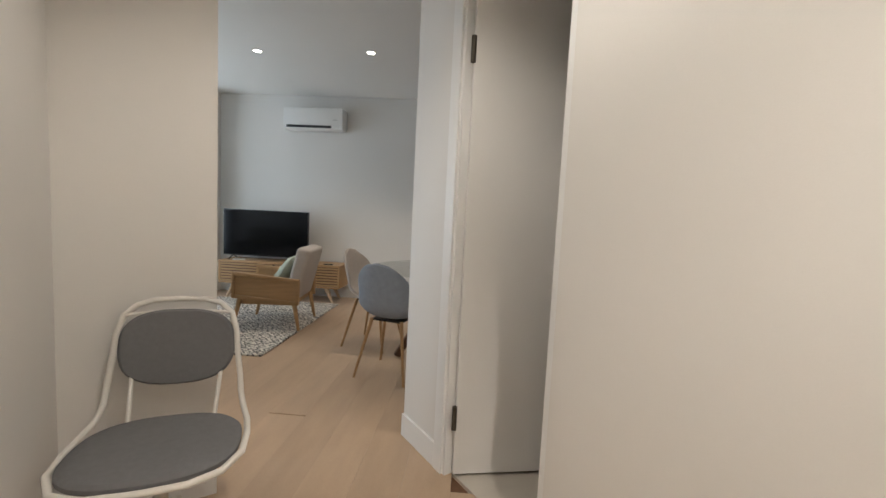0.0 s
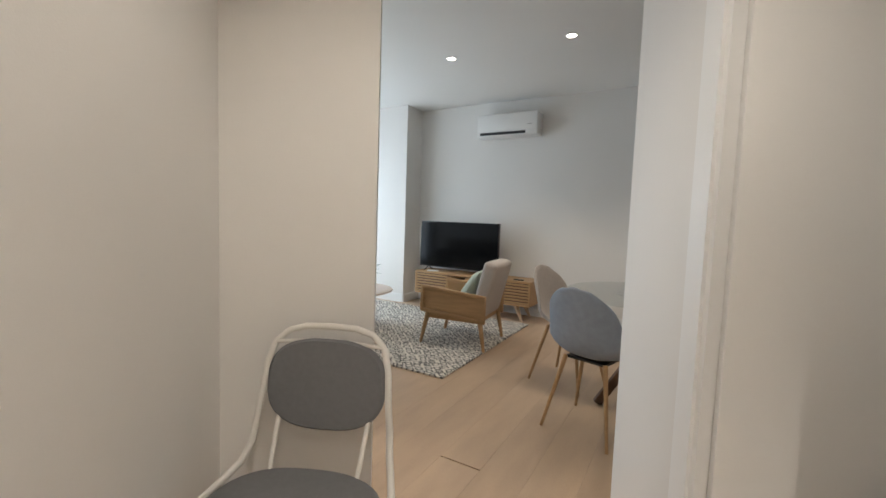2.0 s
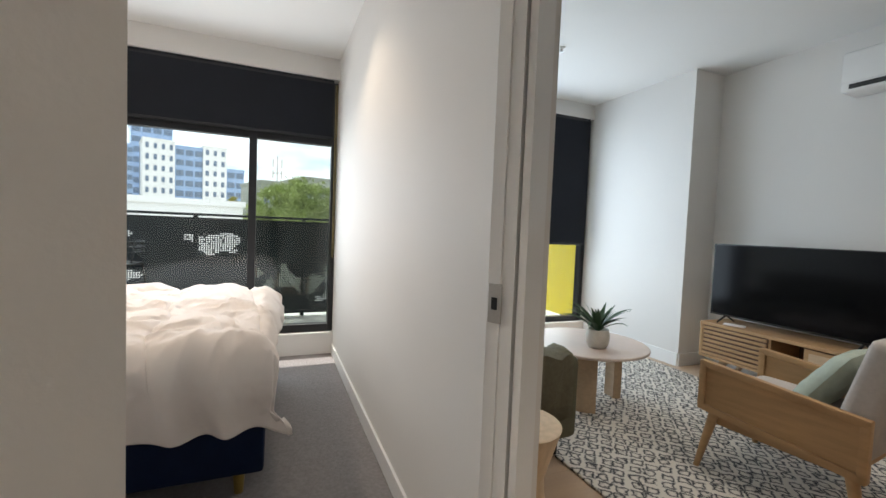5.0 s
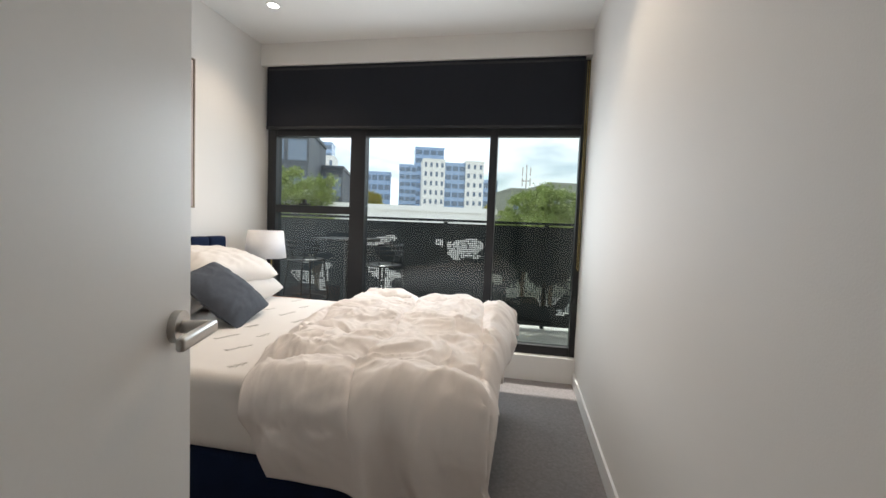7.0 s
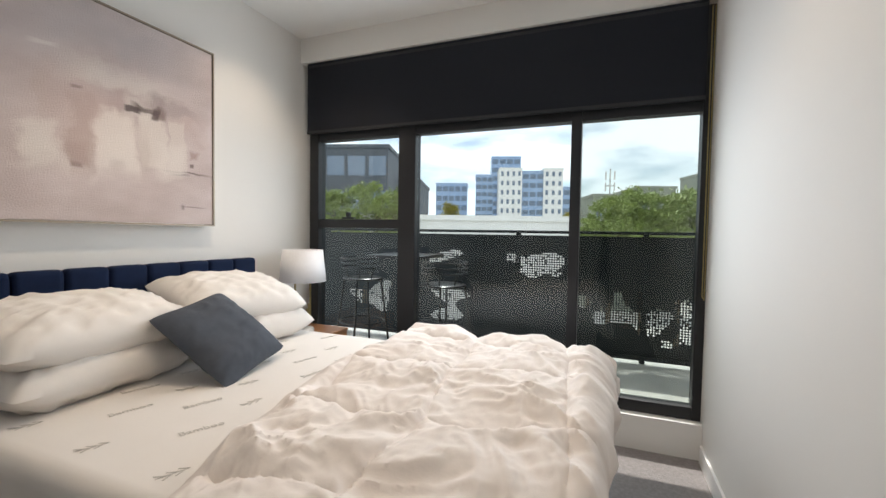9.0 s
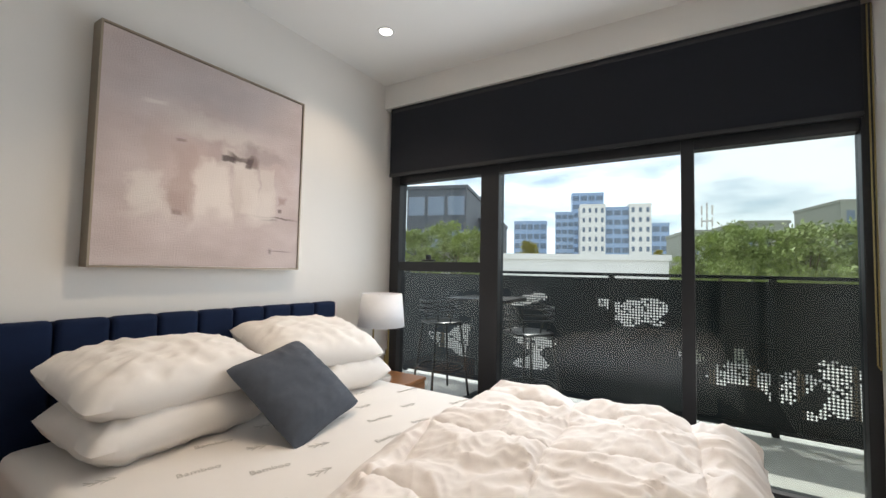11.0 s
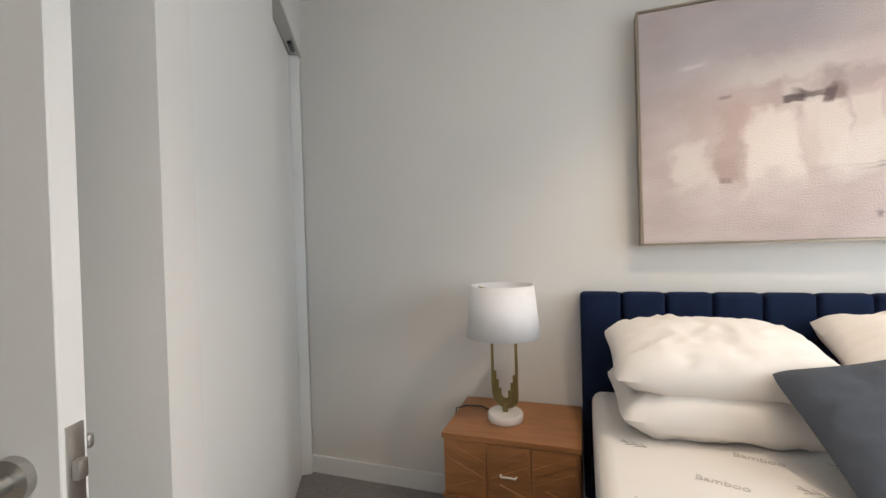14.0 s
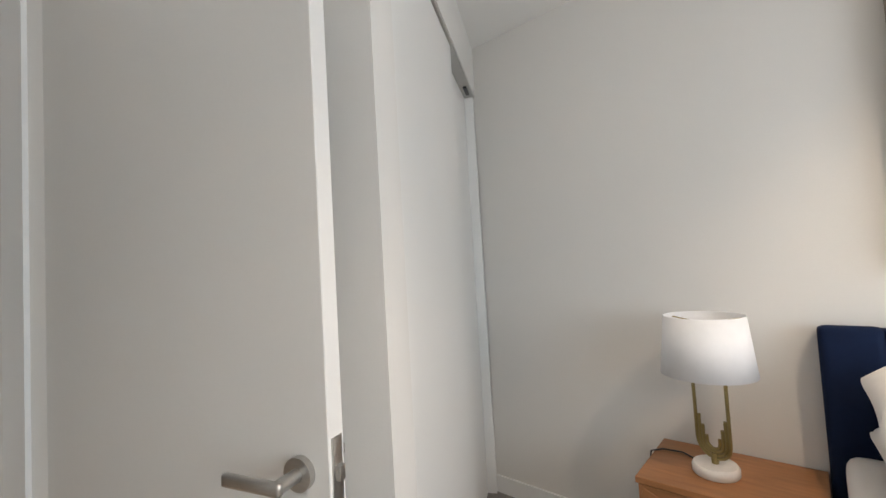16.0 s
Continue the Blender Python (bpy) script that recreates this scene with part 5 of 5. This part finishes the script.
cv = part("canvas", bm_span(-AW + 0.006, AW - 0.006, -0.025, 0.025, -AW + 0.006, AW - 0.006), ARTM, art, "abstract blush and grey painted canvas", False)
cv.matrix_basis = pose(0, 0, 0, 0, 0, 180)
FR = mat("champagne_frame", (0.30, 0.25, 0.19), 0.4, 0.5, vary=0.08, bump=0.02)
for a, b, c, d in ((-AW - 0.004, AW + 0.004, AW - 0.004, AW + 0.004), (-AW - 0.004, AW + 0.004, -AW - 0.004, -AW + 0.004)):
    part("frame_bar", bm_span(a, b, -0.045, 0.032, c, d), FR, art, smooth=False)
    part("frame_bar", bm_span(c, d, -0.045, 0.032, -AW + 0.004, AW - 0.004), FR, art, smooth=False)

# ---- balcony and distance ----
structure("balcony_floor", bm_span(-6.45, -4.73, -3, 12, -0.20, -0.02), CONC, "pale balcony paving")
structure("balcony_soffit", bm_span(-5.75, -4.73, -3, 12, 2.85, 3.10), CEILP, "white soffit of the balcony above")
structure("facade_pier", bm_span(-4.72, -4.62, 2.70, 2.86, -0.1, 2.85), BALUS, "charcoal facade pier between the windows")
BALX = -6.25


def balustrade():
    """A charcoal sheet pierced by small holes in drifts."""
    t = thing("balustrade", "charcoal perforated metal balcony balustrade", "balustrade")
    cell = 0.025
    # drifts of holes: middle and reach, along the sheet and up it
    drifts = ((1.58, 0.92, 0.34, 0.14), (2.2, 0.48, 0.30, 0.16), (2.85, 0.42, 0.45, 0.22), (0.55, 0.45, 0.24, 0.2), (-0.44, 0.5, 0.3, 0.22), (0.6, 0.95, 0.3, 0.08))
    y0, y1, z0, z1 = -2.4, 5.0, 0.06, 1.23
    ny, nz = int((y1 - y0) / cell), int((z1 - z0) / cell)
    verts, faces, index = [], [], {}

    def vert(y, z):
        key = (round(y, 5), round(z, 5))
        if key not in index:
            index[key] = len(verts)
            verts.append((BALX, y, z))
        return index[key]

    for j in range(ny):
        for k in range(nz):
            a, b = y0 + j * cell, z0 + k * cell
            c0, c1, c2, c3 = vert(a, b), vert(a + cell, b), vert(a + cell, b + cell), vert(a, b + cell)
            my, mz, r = a + cell / 2, b + cell / 2, cell * 0.44
            f = 0.25 * noise.noise(Vector((my * 1.1, mz * 1.7, 4.2))) + 1.1 * noise.noise(Vector((my * 4.5, mz * 6.0, 1.0)))
            f += max(1 - ((my - cy) / ry) ** 2 - ((mz - cz) / rz) ** 2 for cy, cz, ry, rz in drifts) * 0.6
            if f > 0.22 and 0.05 < b < 1.05 and noise.noise(Vector((my * 60, mz * 60, 9))) > -0.28:
                p = [vert(my, mz - r), vert(my + r, mz), vert(my, mz + r), vert(my - r, mz)]
                faces.extend([(c0, c1, p[1], p[0]), (c1, c2, p[2], p[1]), (c2, c3, p[3], p[2]), (c3, c0, p[0], p[3])])
            else:
                faces.append((c0, c1, c2, c3))
    me = bpy.data.meshes.new("perforated_sheet")
    me.from_pydata(verts, [], faces)
    me.materials.append(BALUS)
    o = new("perforated_sheet", me)
    o.parent = t
    part("top_rail", bm_span(BALX - 0.03, BALX + 0.03, y0, y1, 1.23, 1.26, 0.004), BALUS, t, smooth=False)
    part("bottom_rail", bm_span(BALX - 0.02, BALX + 0.02, y0, y1, 0.02, 0.06), BALUS, t, smooth=False)
    for k in range(7):
        part("post", bm_span(BALX - 0.07, BALX - 0.02, -2.4 + 1.23 * k, -2.35 + 1.23 * k, -0.02, 1.23), BALUS, t, smooth=False)


balustrade()


def bar_stool(m):
    s = thing("bar_stool", "black metal bar stool with a curved slatted back", "stool", m, "stools on the balcony")
    rounded_slab(0.40, 0.38, 0.025, 3, pose(0, 0, 0.74), DARKPL, s, "seat")
    for sx in (-1, 1):
        for sy in (-1, 1):
            part("leg", bm_rod((sx * 0.15, sy * 0.14, 0.74), (sx * 0.22, sy * 0.21, 0), 0.012), DARKPL, s)
    for k in range(3):
        part("back_slat", bm_tube(arc((0, 0, 0.86 + 0.05 * k), 0.23, 0.22, 170, 370, 14, "xy"), 0.009, 6), DARKPL, s)
    for a in (175, 220, 270, 320, 365):
        c, q = math.cos(radians(a)), math.sin(radians(a))
        part("back_stay", bm_rod((0.17 * c, 0.16 * q, 0.745), (0.23 * c, 0.22 * q, 0.96), 0.007), DARKPL, s)
    part("foot_ring", bm_tube(arc((0, 0, 0.28), 0.25, 0.24, 0, 330, 12, "xy"), 0.008, 6, True), DARKPL, s)
    return s


st = bar_stool(pose(-5.55, 0.75, -0.02, 0, 0, 150))
copy_thing(st, pose(-5.70, -0.25, -0.02, 0, 0, 60))
bt = thing("bar_table", "tall black metal balcony bar table", "table", pose(-5.75, 0.25, -0.02))
part("top", bm_span(-0.3, 0.3, -0.3, 0.3, 0.98, 1.01, 0.005), DARKPL, bt)
part("column", bm_rod((0, 0, 0), (0, 0, 0.98), 0.035), DARKPL, bt)
part("foot", bm_span(-0.22, 0.22, -0.22, 0.22, 0, 0.015), DARKPL, bt)
tagged(part("yellow_fin_wall", bm_span(-6.2, -4.75, 6.2, 6.35, -0.2, 2.85), YELLOW, None, "yellow rendered balcony side wall", False), category="wall", kind="structure")

GR = mat("city_ground", (0.42, 0.41, 0.39), 0.9, vary=0.3, scale=0.05, bump=0)
structure("ground", bm_span(-1500, 1500, -1500, 1500, -13.5, -13), GR, "distant grey city ground")


def far(px, d):
    """Plan place at d metres along the view from the bedroom, px steps to its side."""
    f, r = Vector((-0.955, -0.297)), Vector((-0.297, 0.955))
    p = Vector((-1.508, 2.18)) + d * (f + (px - 784) / 735 * r)
    return p


WINB = mat("dark_window_band", (0.14, 0.18, 0.24), 0.15, vary=0.2, bump=0)


def building(label, px0, px1, top, d, material, floors, bays, deep=14.0, punched=True, window=None):
    """A block of flats or offices seen between two bearings, with windows set in its near face."""
    a, b = far(px0, d), far(px1, d)
    width = (b - a).length
    h = 1.18 + d * (391 - top) / 735 + 13
    mid = (a + b) / 2
    ang = math.degrees(math.atan2(b.y - a.y, b.x - a.x))
    t = thing("building", label, "building", pose(mid.x, mid.y, -13, 0, 0, ang))
    part("wall", bm_span(-width / 2, width / 2, 0, deep, 0, h), material, t, smooth=False)
    part("roof", bm_span(-width / 2 - 0.2, width / 2 + 0.2, -0.2, deep, h, h + 0.5), material, t, smooth=False)
    seen = h - 11
    me = None
    for k in range(floors):
        for q in range(bays):
            wz, wx = 11 + seen * (k + 0.5) / floors, -width / 2 + width * (q + 0.5) / bays
            if me is None:
                ww, hh = width / bays * (0.42 if punched else 0.82), seen / floors * (0.5 if punched else 0.55)
                me = mesh_of("window", bm_span(-ww / 2, ww / 2, -0.06, 0.05, -hh / 2, hh / 2), window or WINB)
            o = new("window", me)
            o.parent = t
            o.matrix_basis = pose(wx, 0, wz)


WHITEB = mat("pale_render", (0.74, 0.72, 0.68), 0.8, vary=0.06, scale=0.3, bump=0)
BLUEB = mat("blue_glass_wall", (0.28, 0.38, 0.54), 0.25, vary=0.15, scale=0.3, bump=0)
DARKB = mat("charcoal_cladding", (0.06, 0.07, 0.085), 0.6, vary=0.1, scale=0.4, bump=0)
TANB = mat("olive_brown_render", (0.30, 0.31, 0.26), 0.8, vary=0.1, scale=0.4, bump=0)
building("pale apartment tower with punched windows", 829, 868, 278, 150, WHITEB, 8, 4)
building("blue glass middle of the pale tower", 868, 905, 283, 151, BLUEB, 8, 3, punched=False)
building("pale apartment tower with punched windows", 905, 938, 278, 150, WHITEB, 8, 3)
building("blue office block behind the pale tower", 815, 865, 258, 190, BLUEB, 10, 4, punched=False)
building("slim blue-grey tower beside the pale tower", 788, 818, 290, 160, BLUEB, 9, 3, punched=False)
building("low blue office block", 718, 773, 305, 180, BLUEB, 6, 5, punched=False)
building("small blue office block", 938, 964, 310, 170, BLUEB, 6, 2, punched=False)
building("pale block behind the dark building", 632, 676, 282, 200, WHITEB, 5, 4)
building("tall blue tower far away", 642, 672, 259, 260, BLUEB, 10, 3, punched=False)
building("charcoal clad building close by", 520, 633, 242, 60, DARKB, 3, 3, punched=False)
building("charcoal clad low building", 633, 690, 302, 70, DARKB, 2, 3, punched=False)
building("olive brown rendered building", 990, 1070, 324, 80, TANB, 2, 4)
building("olive brown rendered building", 1066, 1126, 310, 82, TANB, 2, 3)
building("olive brown rendered building", 1190, 1260, 280, 85, TANB, 3, 3)
building("pale low roof catching the sun", 560, 962, 368, 40, WHITEB, 1, 6, 9.0, window=WHITEB)
p = far(1017, 80)
mast = thing("phone_mast", "pale telecom mast with panel antennas on the roof", "mast", pose(p.x - 2, p.y, 8.7))
part("pole", bm_rod((0, 0, 0), (0, 0, 5.2), 0.12), STEEL, mast)
for k in range(6):
    a = k * 1.05
    for z in (1.2, 3.3):
        part("antenna", bm_box(0.3, 0.25, 1.5, (0.9 * math.cos(a), 0.9 * math.sin(a), z + 0.6)), WHITEB, mast)
part("ring", bm_tube(arc((0, 0, 2.0), 0.9, 0.9, 0, 330, 12, "xy"), 0.06, 6, True), STEEL, mast)
LEAFT = mat("tree_leaf", (0.27, 0.33, 0.10), 0.6, vary=0.45, scale=1.5, bump=0)
LEAFY = mat("autumn_leaf", (0.34, 0.30, 0.04), 0.6, vary=0.4, scale=1.5, bump=0)
BARK = mat("bark", (0.12, 0.09, 0.06), 0.9, vary=0.2, bump=0.3)


def tree(label, px, d, top, half, material, seed):
    """A trunk with limbs and a crown of small leaf cards in clumps."""
    q = far(px, d)
    h = 1.18 + d * (391 - top) / 735 + 13
    w = d * half / 735
    t = thing("tree", label, "tree", pose(q.x, q.y, -13))
    rnd = random.Random(seed)
    tk = bm_rod((0, 0, 0), (0, 0, h * 0.6), 0.35, 0.16, 10)
    clumps = []
    for k in range(38):
        a, zz = rnd.uniform(0, 6.28), rnd.uniform(0.74, 0.98)
        rr = w * math.sqrt(rnd.random()) * (1.05 - max(0, zz - 0.80) * 2.8)
        c = Vector((rr * math.cos(a), rr * math.sin(a), h * zz))
        clumps.append(c)
        if k % 4 == 0:
            bm_rod((0, 0, h * 0.45), tuple(c), 0.12, 0.03, 6, tk)
    part("trunk", tk, BARK, t)
    verts, faces = [], []
    for c in clumps:
        for k in range(150):
            g = c + Vector((rnd.gauss(0, w * 0.15), rnd.gauss(0, w * 0.15), rnd.gauss(0, w * 0.10)))
            e1 = Vector((rnd.gauss(0, 1), rnd.gauss(0, 1), rnd.gauss(0, 1))).normalized()
            e2 = e1.orthogonal().normalized()
            s = rnd.uniform(0.10, 0.24) * max(0.6, w / 3)
            i = len(verts)
            verts.extend([g - e1 * s, g + e2 * s * 0.5, g + e1 * s, g - e2 * s * 0.5])
            faces.append((i, i + 1, i + 2, i + 3))
    me = bpy.data.meshes.new("crown")
    me.from_pydata(verts, [], faces)
    me.materials.append(material)
    o = new("crown", me)
    o.parent = t


for k, (px, d, top, half, m) in enumerate(((595, 38, 305, 48, LEAFT), (650, 40, 312, 44, LEAFT), (540, 38, 318, 45, LEAFT), (1020, 40, 322, 48, LEAFT), (1075, 42, 310, 56, LEAFT), (1135, 41, 314, 56, LEAFT), (1200, 42, 312, 58, LEAFT), (1270, 42, 322, 55, LEAFT), (742, 90, 338, 24, LEAFY), (945, 90, 350, 14, LEAFY), (985, 60, 352, 18, LEAFT))):
    tree("leafy yellow-green street tree" if m is LEAFY else "leafy green street tree", px, d, top, half, m, k + 3)

# ---- floorboards ----
FLOOR = thing("floor_boards", "pale oak engineered floorboards with dark knots", "floor", kind="structure")
board_cache = {}
random.seed(5)
BW, BL = 0.22, 1.9


def in_hall(x, y):
    d = Vector((x, y)) - HO
    return -0.1 <= d.dot(HU) <= 1.42 and -3.4 <= d.dot(HV) <= 0.9


def clip_board(x0, x1, y0, y1):
    """Keeps a board off the carpet by the doorway and out of the bathroom."""
    keep = lambda x, y: (y > 2.735 or x > -1.08 - (y - 1.955) * 0.59) and (y > 2.35 or in_hall(x, y) or (x < 0 and y > 1.7)) and not (x > 0.75 and y < 2.4 and not in_hall(x, y))
    return keep((x0 + x1) / 2, (y0 + y1) / 2) or (y0 > 2.735)


for r in range(34):
    x0 = -4.60 + BW * r
    off = (r * 0.67) % BL
    y = -1.4 - off
    while y < TVY:
        segs = [(max(y, -1.4), min(y + BL, TVY))]
        if segs[0][1] - segs[0][0] > 0.05:
            a, b = segs[0]
            # split across the line where the carpet and the other rooms end
            for lo, hi in ((a, min(b, 2.72)), (max(a, 2.72), b)):
                if hi - lo < 0.04:
                    continue
                pieces = [(lo, hi)] if lo >= 2.7 else [(lo + k * 0.3, min(hi, lo + (k + 1) * 0.3)) for k in range(int((hi - lo) / 0.3) + 1)]
                for p0, p1 in pieces:
                    if p1 - p0 < 0.02 or not clip_board(x0, x0 + BW, p0, p1):
                        continue
                    key = round(p1 - p0, 2)
                    if key not in board_cache:
                        board_cache[key] = mesh_of("floorboard", bm_span(-BW / 2 + 0.0004, BW / 2 - 0.0004, -key / 2, key / 2, -0.013, 0.0), OAKF)
                    o = new("floorboard", board_cache[key])
                    o.parent = FLOOR
                    o.matrix_basis = pose(x0 + BW / 2, (p0 + p1) / 2, 0)
        y += BL
